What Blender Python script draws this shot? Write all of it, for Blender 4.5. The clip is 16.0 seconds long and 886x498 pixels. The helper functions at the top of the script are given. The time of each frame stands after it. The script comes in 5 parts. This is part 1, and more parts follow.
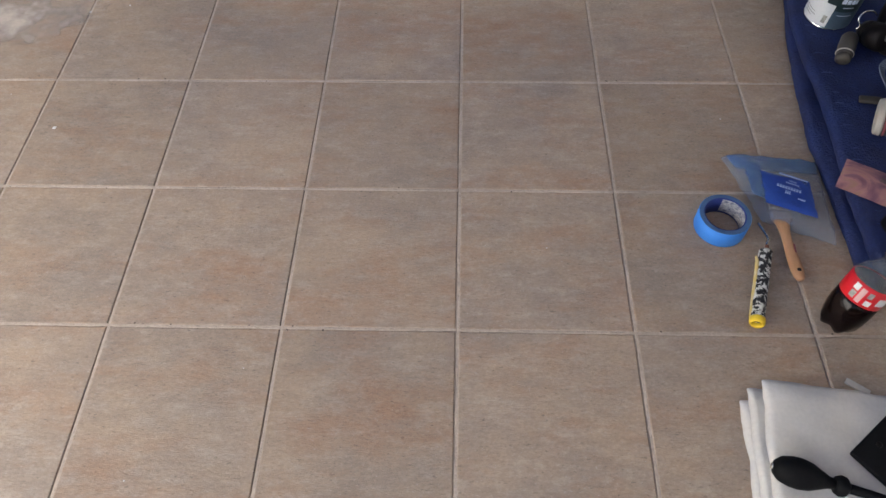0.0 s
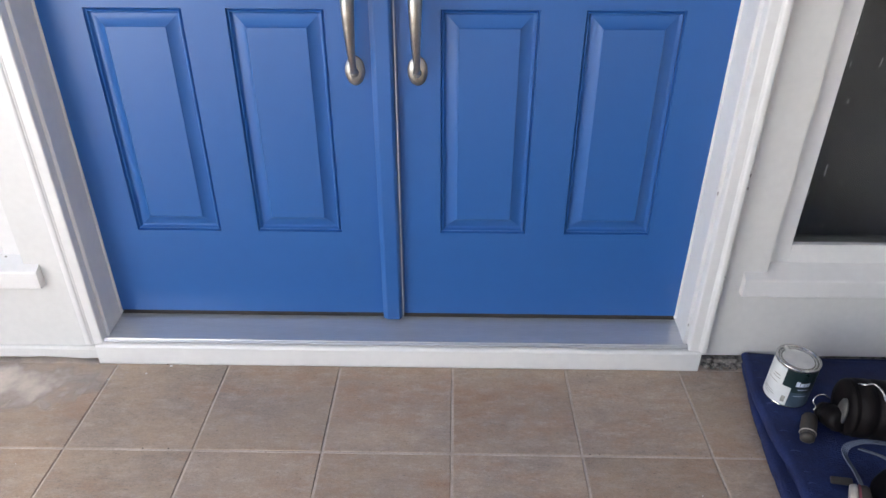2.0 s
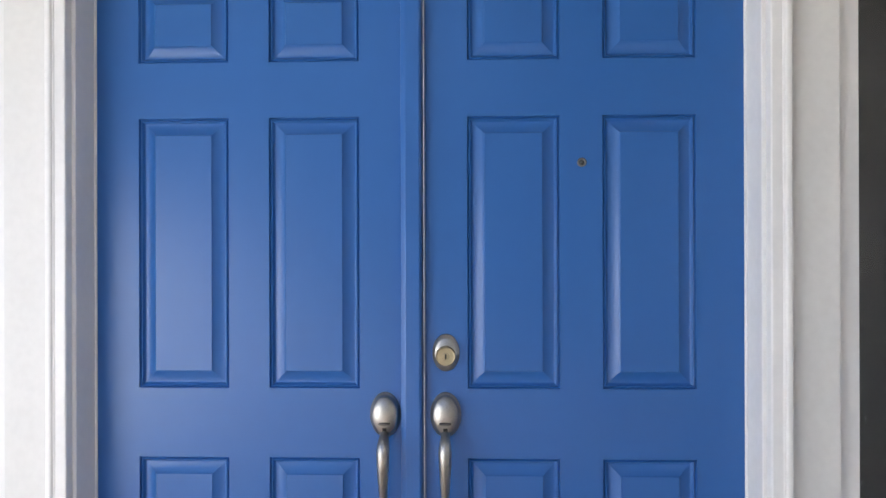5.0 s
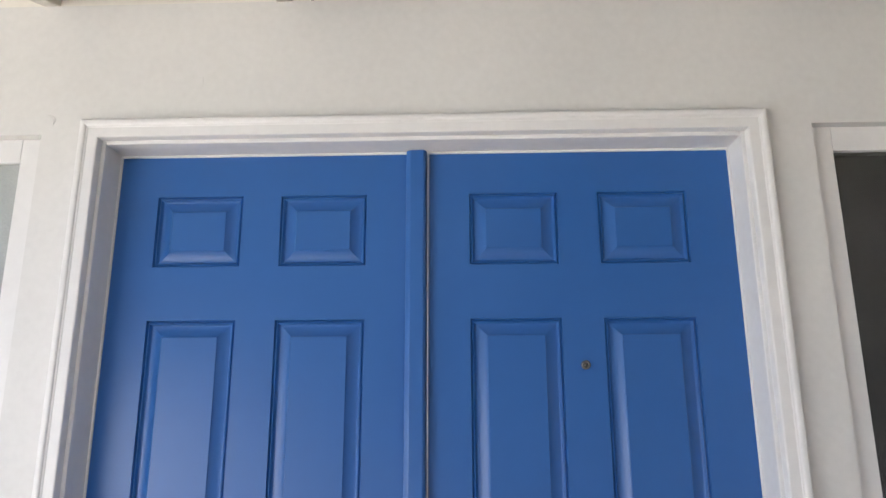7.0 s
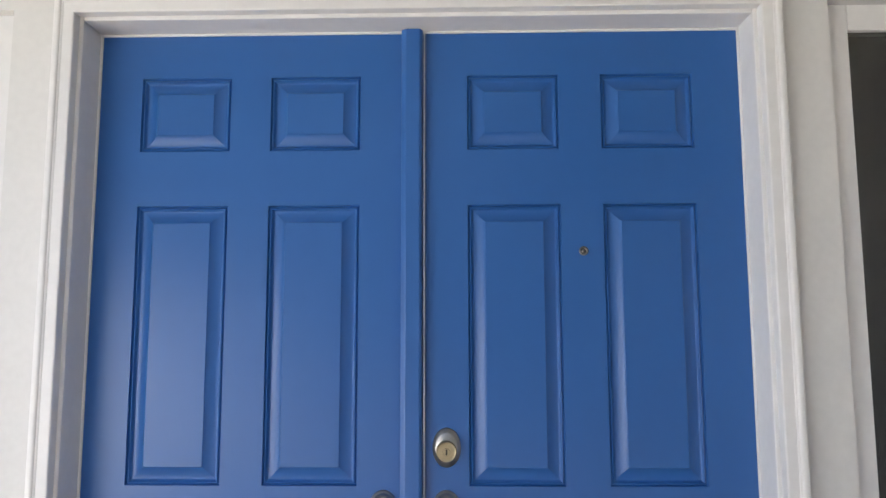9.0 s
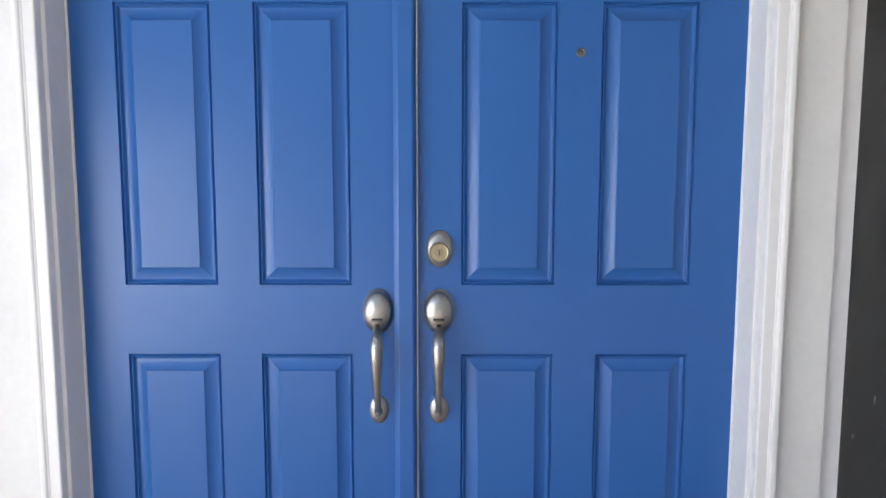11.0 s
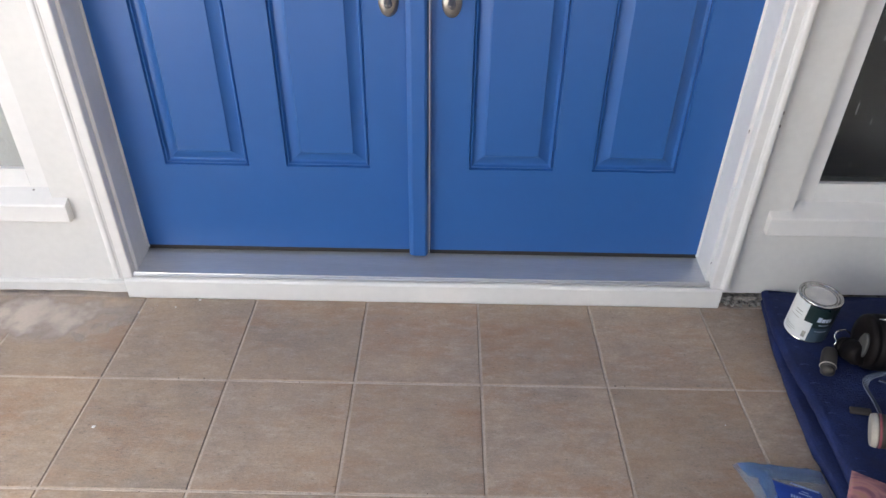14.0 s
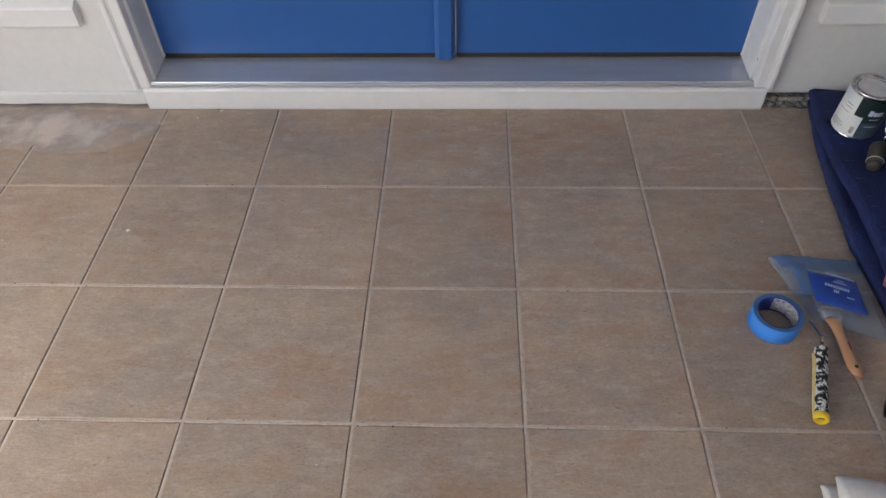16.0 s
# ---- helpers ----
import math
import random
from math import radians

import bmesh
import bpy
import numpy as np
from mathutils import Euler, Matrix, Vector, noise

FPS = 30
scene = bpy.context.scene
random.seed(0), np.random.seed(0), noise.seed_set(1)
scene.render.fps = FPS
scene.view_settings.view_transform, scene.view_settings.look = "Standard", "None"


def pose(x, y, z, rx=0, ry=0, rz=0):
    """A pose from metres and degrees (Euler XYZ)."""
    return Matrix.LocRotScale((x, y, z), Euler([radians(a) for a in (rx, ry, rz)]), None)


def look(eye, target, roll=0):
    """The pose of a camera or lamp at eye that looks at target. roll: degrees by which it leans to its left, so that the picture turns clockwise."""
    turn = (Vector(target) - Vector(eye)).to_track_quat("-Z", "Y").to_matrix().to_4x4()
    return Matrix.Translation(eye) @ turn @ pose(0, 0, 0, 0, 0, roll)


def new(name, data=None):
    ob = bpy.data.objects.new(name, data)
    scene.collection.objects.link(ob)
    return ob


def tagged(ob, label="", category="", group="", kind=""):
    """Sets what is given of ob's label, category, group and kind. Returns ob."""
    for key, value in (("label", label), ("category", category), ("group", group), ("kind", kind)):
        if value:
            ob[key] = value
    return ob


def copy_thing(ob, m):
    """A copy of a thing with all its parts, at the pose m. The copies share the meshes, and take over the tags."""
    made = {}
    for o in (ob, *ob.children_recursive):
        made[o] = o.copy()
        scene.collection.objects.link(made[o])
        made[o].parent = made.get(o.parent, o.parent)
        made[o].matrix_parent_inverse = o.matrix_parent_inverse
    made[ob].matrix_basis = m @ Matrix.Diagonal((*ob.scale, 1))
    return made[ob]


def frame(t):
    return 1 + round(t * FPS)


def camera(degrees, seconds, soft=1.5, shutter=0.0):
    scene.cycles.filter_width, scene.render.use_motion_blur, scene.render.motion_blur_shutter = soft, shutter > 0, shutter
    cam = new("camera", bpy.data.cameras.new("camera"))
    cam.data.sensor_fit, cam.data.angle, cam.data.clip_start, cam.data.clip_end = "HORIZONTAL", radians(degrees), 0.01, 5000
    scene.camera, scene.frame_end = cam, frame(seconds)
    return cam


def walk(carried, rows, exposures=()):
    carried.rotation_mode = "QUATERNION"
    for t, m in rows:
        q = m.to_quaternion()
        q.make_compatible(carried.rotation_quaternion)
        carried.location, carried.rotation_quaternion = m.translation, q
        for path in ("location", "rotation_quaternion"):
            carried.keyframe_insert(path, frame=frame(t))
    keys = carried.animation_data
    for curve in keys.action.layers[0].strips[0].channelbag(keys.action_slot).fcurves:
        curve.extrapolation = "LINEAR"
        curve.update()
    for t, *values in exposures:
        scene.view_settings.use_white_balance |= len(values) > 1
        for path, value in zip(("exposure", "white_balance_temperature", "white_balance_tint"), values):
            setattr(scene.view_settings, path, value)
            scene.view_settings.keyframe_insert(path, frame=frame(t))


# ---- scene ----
cam = camera(65.4, 16.0)
PATH = [
    (0, (0.1612, -1.5675, 1.0438), (0.1058, -0.4425, -0.6089), -1.64),
    (0.5, (0.1617, -1.5506, 1.0755), (0.1034, -0.3500, -0.5230), -2.07),
    (1, (0.1597, -1.5309, 1.1284), (0.1172, -0.1299, -0.2983), -1.19),
    (1.5, (0.1592, -1.5305, 1.1832), (0.1272, 0.0347, -0.0615), -0.35),
    (2, (0.1507, -1.5402, 1.2117), (0.1233, 0.1822, 0.1956), 0.14),
    (2.5, (0.1446, -1.5541, 1.2576), (0.1190, 0.2821, 0.4655), 0.15),
    (3, (0.1317, -1.5674, 1.2905), (0.1174, 0.3444, 0.7033), 0.12),
    (3.5, (0.1310, -1.5783, 1.3328), (0.1198, 0.3735, 0.8966), 0.03),
    (4, (0.1165, -1.5934, 1.3596), (0.0828, 0.3860, 1.0759), -0.29),
    (4.2, (0.1155, -1.5976, 1.3600), (0.0669, 0.3891, 1.1346), -0.35),
    (6.3, (0.1045, -1.6254, 1.4482), (0.0383, 0.3464, 1.7765), -0.02),
    (6.5, (0.1042, -1.6233, 1.4499), (0.0375, 0.3410, 1.8201), -0.05),
    (7, (0.1079, -1.6286, 1.4770), (0.0450, 0.3144, 1.9471), -0.16),
    (7.5, (0.1155, -1.6253, 1.4806), (0.0545, 0.2961, 2.0326), -0.15),
    (8, (0.1099, -1.6095, 1.4514), (0.0554, 0.3248, 1.9568), -0.08),
    (8.5, (0.1054, -1.5944, 1.4278), (0.0544, 0.3718, 1.7907), -0.14),
    (9, (0.0979, -1.5876, 1.4242), (0.0529, 0.4001, 1.6408), -0.14),
    (9.2, (0.0996, -1.5846, 1.4191), (0.0522, 0.4082, 1.5821), -0.15),
    (11.3, (0.0710, -1.5810, 1.2920), (0.0735, 0.3995, 1.0134), 0.07),
    (11.5, (0.0677, -1.5787, 1.2826), (0.0684, 0.3924, 0.9439), 0.06),
    (12, (0.0688, -1.5705, 1.3080), (0.0557, 0.3406, 0.7184), 0.09),
    (12.5, (0.0706, -1.5655, 1.2766), (0.0572, 0.2794, 0.5045), 0.17),
    (13, (0.0806, -1.5661, 1.2464), (0.0565, 0.2103, 0.3278), 0.43),
    (13.5, (0.0709, -1.5629, 1.2256), (0.0636, 0.1459, 0.1865), 1.32),
    (14, (0.0630, -1.5674, 1.1940), (0.0568, 0.0733, 0.0503), 0.94),
    (14.5, (0.0626, -1.5757, 1.1550), (0.0025, -0.0083, -0.0858), -1.23),
    (15, (0.0614, -1.5806, 1.1315), (-0.0115, -0.0939, -0.2043), -2.34),
    (15.5, (0.0565, -1.5920, 1.1083), (-0.0170, -0.1663, -0.2924), -2.35),
    (16, (0.0518, -1.6054, 1.0844), (-0.0177, -0.2532, -0.3875), -1.74),
]
EXPOSURES = [(0.0, 2.68, 6460, 8), (1.0, 2.74, 6420, 8), (1.5, 2.78, 6350, 8), (2.0, 2.88, 6150, 8), (3.0, 2.98, 5930, 7), (4.0, 2.81, 5960, 7), (6.5, 2.50, 6100, 8), (7.5, 2.35, 6220, 8), (8.0, 2.15, 6260, 8),
             (8.5, 2.09, 6240, 8), (9.0, 2.41, 6170, 7), (11.5, 2.79, 5960, 7), (12.5, 2.83, 6130, 7), (13.0, 2.80, 6170, 7), (13.5, 2.80, 6230, 7), (14.5, 2.79, 6350, 8), (15.0, 2.57, 6400, 8), (15.5, 2.43, 6450, 8), (16.0, 2.33, 6450, 8)]
walk(cam, [(t, look(eye, target, roll)) for t, eye, target, roll in PATH], EXPOSURES)

# ---- light: the sun stands high to the side; the porch lies in open shade beside a sunlit yard ----
SUN_FROM = Vector((0.70, -0.16, 0.70)).normalized()
world = bpy.data.worlds.new("sky")
scene.world = world
world.use_nodes = True
wn = world.node_tree.nodes
sky = wn.new("ShaderNodeTexSky")
sky.sky_type = "NISHITA"
sky.sun_disc = False
sky.altitude = 0.0
sky.sun_elevation = math.asin(SUN_FROM.z)
sky.sun_rotation = math.atan2(SUN_FROM.x, SUN_FROM.y)
sky.air_density = 0.5
sky.dust_density = 6.0
sky.ozone_density = 0.5
world.node_tree.links.new(sky.outputs[0], wn["Background"].inputs[0])
wn["Background"].inputs[1].default_value = 0.08
sun = new("sun", bpy.data.lights.new("sun", "SUN"))
sun.data.energy = 5.0
sun.data.angle = radians(0.6)
sun.data.color = (1.0, 1.0, 1.0)
sun.matrix_world = look(SUN_FROM * 20, (0, 0, 0))


# ---- materials ----
def material(name, color, rough=0.5, metal=0.0, vary=0.12, scale=6.0, stretch=(1, 1, 1), second=None, bump=0.0, bump_scale=60.0,
             coat=0.0, transmission=0.0, alpha=1.0, ior=1.45, rand=0.0, spec=0.5, uneven=0.07):
    """A surface with colour variation at two scales, uneven gloss and fine relief."""
    m = bpy.data.materials.new(name)
    m.use_nodes = True
    n, link = m.node_tree.nodes, m.node_tree.links.new
    b = n["Principled BSDF"]
    b.inputs["Metallic"].default_value = metal
    b.inputs["IOR"].default_value = ior
    b.inputs["Coat Weight"].default_value = coat
    b.inputs["Transmission Weight"].default_value = transmission
    b.inputs["Alpha"].default_value = alpha
    b.inputs["Specular IOR Level"].default_value = spec
    tc = n.new("ShaderNodeTexCoord")
    mp = n.new("ShaderNodeMapping")
    mp.inputs["Scale"].default_value = stretch
    link(tc.outputs["Object"], mp.inputs["Vector"])
    vec = mp.outputs[0]
    info = n.new("ShaderNodeObjectInfo")
    if rand:
        add = n.new("ShaderNodeVectorMath")
        add.operation = "ADD"
        sc = n.new("ShaderNodeVectorMath")
        sc.operation = "SCALE"
        comb = n.new("ShaderNodeCombineXYZ")
        comb.inputs[0].default_value, comb.inputs[1].default_value, comb.inputs[2].default_value = 37.0, 11.0, 53.0
        link(comb.outputs[0], sc.inputs[0])
        link(info.outputs["Random"], sc.inputs["Scale"])
        link(vec, add.inputs[0])
        link(sc.outputs[0], add.inputs[1])
        vec = add.outputs[0]
    big = n.new("ShaderNodeTexNoise")
    big.inputs["Scale"].default_value = scale
    big.inputs["Detail"].default_value = 6
    link(vec, big.inputs["Vector"])
    fine = n.new("ShaderNodeTexNoise")
    fine.inputs["Scale"].default_value = scale * 14
    fine.inputs["Detail"].default_value = 4
    link(vec, fine.inputs["Vector"])
    ramp = n.new("ShaderNodeValToRGB")
    ramp.color_ramp.elements[0].position, ramp.color_ramp.elements[1].position = 0.32, 0.68
    other = second or tuple(c * (1 - vary) for c in color)
    ramp.color_ramp.elements[0].color = (*other, 1)
    ramp.color_ramp.elements[1].color = (*color, 1)
    link(big.outputs["Fac"], ramp.inputs[0])
    hsv = n.new("ShaderNodeHueSaturation")
    link(ramp.outputs[0], hsv.inputs["Color"])
    val = n.new("ShaderNodeMapRange")
    val.inputs["From Min"].default_value, val.inputs["From Max"].default_value = 0.3, 0.7
    val.inputs["To Min"].default_value, val.inputs["To Max"].default_value = 1 - vary * 0.6, 1 + vary * 0.6
    link(fine.outputs["Fac"], val.inputs["Value"])
    if rand:
        tone = n.new("ShaderNodeMapRange")
        tone.inputs["To Min"].default_value, tone.inputs["To Max"].default_value = 1 - rand, 1 + rand
        link(info.outputs["Random"], tone.inputs["Value"])
        mul = n.new("ShaderNodeMath")
        mul.operation = "MULTIPLY"
        link(val.outputs[0], mul.inputs[0])
        link(tone.outputs[0], mul.inputs[1])
        link(mul.outputs[0], hsv.inputs["Value"])
    else:
        link(val.outputs[0], hsv.inputs["Value"])
    link(hsv.outputs[0], b.inputs["Base Color"])
    rr = n.new("ShaderNodeMapRange")
    rr.inputs["To Min"].default_value, rr.inputs["To Max"].default_value = max(0.02, rough - uneven), min(1.0, rough + uneven)
    link(big.outputs["Fac"], rr.inputs["Value"])
    link(rr.outputs[0], b.inputs["Roughness"])
    if bump:
        bn = n.new("ShaderNodeTexNoise")
        bn.inputs["Scale"].default_value = bump_scale
        bn.inputs["Detail"].default_value = 5
        link(vec, bn.inputs["Vector"])
        bp = n.new("ShaderNodeBump")
        bp.inputs["Strength"].default_value = bump
        bp.inputs["Distance"].default_value = 0.004
        link(bn.outputs["Fac"], bp.inputs["Height"])
        link(bp.outputs[0], b.inputs["Normal"])
    return m


def tile_material():
    """Glazed porch tile: taupe body, long streaks along x, rust blotches, pale flecks and a fine grain."""
    m = bpy.data.materials.new("ceramic tile")
    m.use_nodes = True
    n, link = m.node_tree.nodes, m.node_tree.links.new
    b = n["Principled BSDF"]
    tc, info = n.new("ShaderNodeTexCoord"), n.new("ShaderNodeObjectInfo")
    off = n.new("ShaderNodeVectorMath")
    off.operation = "SCALE"
    off.inputs[0].default_value = (41.0, 67.0, 29.0)
    link(info.outputs["Random"], off.inputs["Scale"])
    add = n.new("ShaderNodeVectorMath")
    link(tc.outputs["Object"], add.inputs[0])
    link(off.outputs[0], add.inputs[1])

    def noise_at(stretch, scale, detail=5, rough=0.55):
        mp = n.new("ShaderNodeMapping")
        mp.inputs["Scale"].default_value = stretch
        link(add.outputs[0], mp.inputs["Vector"])
        t = n.new("ShaderNodeTexNoise")
        t.inputs["Scale"].default_value, t.inputs["Detail"].default_value, t.inputs["Roughness"].default_value = scale, detail, rough
        link(mp.outputs[0], t.inputs["Vector"])
        return t.outputs["Fac"]

    def ramp(fac, a, ca, z, cz):
        r = n.new("ShaderNodeValToRGB")
        r.color_ramp.elements[0].position, r.color_ramp.elements[0].color = a, ca
        r.color_ramp.elements[1].position, r.color_ramp.elements[1].color = z, cz
        link(fac, r.inputs[0])
        return r.outputs[0]

    def mix(kind, fac, a, c):
        x = n.new("ShaderNodeMix")
        x.data_type, x.blend_type = "RGBA", kind
        for sock, v in ((x.inputs[0], fac), (x.inputs[6], a), (x.inputs[7], c)):
            if isinstance(v, (int, float, tuple)):
                sock.default_value = v
            else:
                link(v, sock)
        return x.outputs[2]

    body = ramp(noise_at((1, 1.5, 1), 3.4, 9, 0.74), 0.40, TILE_GREY, 0.60, TILE_TAN)
    rust = ramp(noise_at((0.75, 1.9, 1), 4.2, 10, 0.74), 0.49, (0, 0, 0, 1), 0.68, (0.95, 0.95, 0.95, 1))
    col = mix("MIX", rust, body, TILE_RUST)
    pale = ramp(noise_at((0.9, 2.0, 1), 20.0, 9, 0.82), 0.49, (0, 0, 0, 1), 0.70, (0.75, 0.75, 0.75, 1))
    col = mix("MIX", pale, col, TILE_PALE)
    streak = ramp(noise_at((0.6, 2.4, 1), 30.0, 7, 0.78), 0.36, (0.84, 0.84, 0.85, 1), 0.64, (1.10, 1.10, 1.09, 1))
    col = mix("MULTIPLY", 0.45, col, streak)
    grain = ramp(noise_at((1.0, 1.5, 1), 150.0, 5, 0.80), 0.30, (0.79, 0.79, 0.80, 1), 0.70, (1.16, 1.16, 1.15, 1))
    col = mix("MULTIPLY", 1.0, col, grain)
    fleck = ramp(noise_at((1, 1.4, 1), 260.0, 2), 0.63, (0, 0, 0, 1), 0.76, (0.6, 0.6, 0.6, 1))
    col = mix("MIX", fleck, col, (0.50, 0.44, 0.39, 1))
    pit = ramp(noise_at((0.8, 2.0, 1), 120.0, 3, 0.6), 0.29, (0.55, 0.55, 0.55, 1), 0.38, (1, 1, 1, 1))
    col = mix("MULTIPLY", 0.8, col, pit)
    tone = n.new("ShaderNodeMapRange")
    tone.inputs["To Min"].default_value, tone.inputs["To Max"].default_value = 0.91, 1.07
    link(info.outputs["Random"], tone.inputs["Value"])
    h = n.new("ShaderNodeHueSaturation")
    link(col, h.inputs["Color"])
    link(tone.outputs[0], h.inputs["Value"])
    link(h.outputs[0], b.inputs["Base Color"])
    rr = n.new("ShaderNodeMapRange")
    rr.inputs["To Min"].default_value, rr.inputs["To Max"].default_value = 0.45, 0.75
    link(noise_at((1, 2, 1), 30.0), rr.inputs["Value"])
    link(rr.outputs[0], b.inputs["Roughness"])
    bp = n.new("ShaderNodeBump")
    bp.inputs["Strength"].default_value, bp.inputs["Distance"].default_value = 0.65, 0.0016
    link(noise_at((0.8, 1.9, 1), 110.0, 7, 0.75), bp.inputs["Height"])
    link(bp.outputs[0], b.inputs["Normal"])
    return m


TILE_GREY, TILE_TAN = (0.322, 0.257, 0.208, 1), (0.418, 0.317, 0.230, 1)
TILE_RUST, TILE_PALE = (0.366, 0.228, 0.148, 1), (0.486, 0.412, 0.338, 1)
M_TILE = tile_material()
M_GROUT = material("grout", (0.54, 0.455, 0.38), 0.95, second=(0.42, 0.345, 0.285), vary=0.2, scale=9, bump=0.6, bump_scale=160)
M_PIT = material("dark dirt in the joints", (0.075, 0.055, 0.045), 0.95, vary=0.4, scale=90)
M_BLUE = material("blue door paint", (0.0262, 0.1085, 0.338), 0.33, vary=0.025, scale=1.6, bump=0.05, bump_scale=160, spec=0.5, uneven=0.015)
M_WHITE = material("white trim paint", (0.705, 0.70, 0.69), 0.40, vary=0.04, scale=3.0, bump=0.006, bump_scale=30)
M_WALL = material("white painted stucco", (0.645, 0.64, 0.622), 0.75, vary=0.04, scale=4.0, bump=0.05, bump_scale=18)
M_SOFFIT = material("cream painted wood", (0.735, 0.712, 0.648), 0.6, vary=0.06, scale=3.0, bump=0.2, bump_scale=50)
M_ALU = material("mill aluminium", (0.60, 0.61, 0.625), 0.31, metal=0.6, vary=0.10, scale=5, stretch=(0.4, 6, 6), bump=0.05, bump_scale=200)
M_SWEEP = material("dark rubber sweep", (0.035, 0.028, 0.024), 0.8, vary=0.2)
M_NICKEL = material("satin nickel", (0.385, 0.372, 0.350), 0.36, metal=1.0, vary=0.14, scale=24, bump=0.08, bump_scale=320)
# Darker nickel: the thumb latch's dark reflection put into colour, and the peephole's tone.
M_LATCH = material("darkened nickel", (0.20, 0.19, 0.18), 0.4, metal=1.0, vary=0.12, scale=30)
M_BRASS = material("worn brass", (0.37, 0.32, 0.215), 0.42, metal=1.0, vary=0.12, scale=40)
M_LENS = material("dark glass lens", (0.06, 0.06, 0.06), 0.08, vary=0.1, coat=1.0)
M_DARK = material("dark hole", (0.01, 0.01, 0.01), 0.7, vary=0.1)
M_SCREEN = material("rusty dark vent screen", (0.030, 0.020, 0.015), 0.85, vary=0.4, scale=18, bump=0.8, bump_scale=250)
M_STEEL = material("bright tinplate", (0.62, 0.62, 0.61), 0.25, metal=1.0, vary=0.08, scale=30)
M_GLASS = material("obscure window glass", (0.80, 0.83, 0.80), 0.14, vary=0.03, transmission=0.58, ior=1.5, bump=0.5, bump_scale=90)
M_GLASS_DARK = material("dusty dark window glass", (0.52, 0.53, 0.51), 0.14, vary=0.05, transmission=0.97, ior=1.5, bump=0.05, bump_scale=25)
# Near-black on purpose: the room's lack of light is put into its colour.
M_ROOM = material("near-black unlit room", (0.036, 0.034, 0.031), 0.9, vary=0.2, scale=1.0)
M_CEMENT_GREY = material("bare grey wood and filler", (0.30, 0.28, 0.26), 0.9, vary=0.3, scale=80)
M_MORTAR = material("crumbled mortar", (0.42, 0.39, 0.35), 0.95, second=(0.05, 0.045, 0.04), vary=0.3, scale=75, bump=0.8, bump_scale=220)
M_CEMENT = material("pale cement smear", (0.60, 0.53, 0.47), 0.9, vary=0.10, scale=9, bump=0.15, bump_scale=120)
cn, clink = M_CEMENT.node_tree.nodes, M_CEMENT.node_tree.links.new
cmap, clen = cn.new("ShaderNodeMapping"), cn.new("ShaderNodeVectorMath")
cmap.inputs["Location"].default_value, cmap.inputs["Scale"].default_value = (-1.0, -1.0, 0.0), (2.0, 2.0, 0.0)
clen.operation = "LENGTH"
ctc = cn.new("ShaderNodeTexCoord")
clink(ctc.outputs["Generated"], cmap.inputs["Vector"])
clink(cmap.outputs[0], clen.inputs[0])
cover, less, soft = cn.new("ShaderNodeTexNoise"), cn.new("ShaderNodeMath"), cn.new("ShaderNodeMapRange")
cover.inputs["Scale"].default_value, cover.inputs["Detail"].default_value = 17.0, 7
less.operation = "MULTIPLY_ADD"
less.inputs[1].default_value = -0.55
clink(ctc.outputs["Object"], cover.inputs["Vector"])
clink(clen.outputs["Value"], less.inputs[0])
clink(cover.outputs["Fac"], less.inputs[2])
soft.inputs["From Min"].default_value, soft.inputs["From Max"].default_value, soft.inputs["To Max"].default_value = -0.08, 0.40, 0.85
clink(less.outputs[0], soft.inputs["Value"])
clink(soft.outputs[0], cn["Principled BSDF"].inputs["Alpha"])
M_GROUND = material("pale gravel yard", (0.47, 0.455, 0.43), 0.95, second=(0.385, 0.37, 0.345), vary=0.2, scale=0.6, bump=0.5, bump_scale=8)
M_SIDE = material("pale stucco of the added side wall", (0.54, 0.527, 0.507), 0.9, vary=0.08, scale=2.0, bump=0.5, bump_scale=60)
M_WEST = material("pale stucco of the added bounce wall", (0.78, 0.765, 0.74), 0.9, vary=0.06, scale=1.5, bump=0.5, bump_scale=60)
M_COVER = material("brown stained wood", (0.16, 0.115, 0.085), 0.8, vary=0.15, scale=3, stretch=(0.5, 6, 6))
M_HEDGE = material("hedge leaves", (0.060, 0.095, 0.035), 0.6, second=(0.02, 0.035, 0.012), vary=0.4, scale=9, bump=0.6, bump_scale=20)


# ---- mesh helpers ----
def part(name, bm, mat, parent=None, label="", smooth=False, at=None):
    """Links a bmesh as ONE mesh object, under a thing or a part where one is given."""
    bmesh.ops.recalc_face_normals(bm, faces=bm.faces)
    me = bpy.data.meshes.new(name)
    bm.to_mesh(me)
    bm.free()
    for f in me.polygons:
        f.use_smooth = smooth
    for mt in mat if isinstance(mat, (list, tuple)) else (mat,):
        me.materials.append(mt)
    ob = new(name, me)
    if parent:
        ob.parent = parent
    if at is not None:
        ob.matrix_basis = at
    if label:
        tagged(ob, label)
    return ob


def soften(ob, angle=42, mitre=0):
    """Rounds the shading over small bevels and keeps true edges sharp, and the mitres of rings of that many corners."""
    ob.data.shade_smooth()
    ob.data.set_sharp_from_angle(angle=radians(angle))
    for e in ob.data.edges if mitre else ():
        if abs(e.vertices[0] - e.vertices[1]) == mitre:
            e.use_edge_sharp = True
    mod = ob.modifiers.new("weighted normals", "WEIGHTED_NORMAL")
    mod.keep_sharp, mod.weight = True, 60
    return ob


def thing(name, label, category, m=None, group="", kind=""):
    ob = new(name)
    ob.empty_display_size = 0.05
    if m is not None:
        ob.matrix_basis = m
    return tagged(ob, label, category, group, kind)


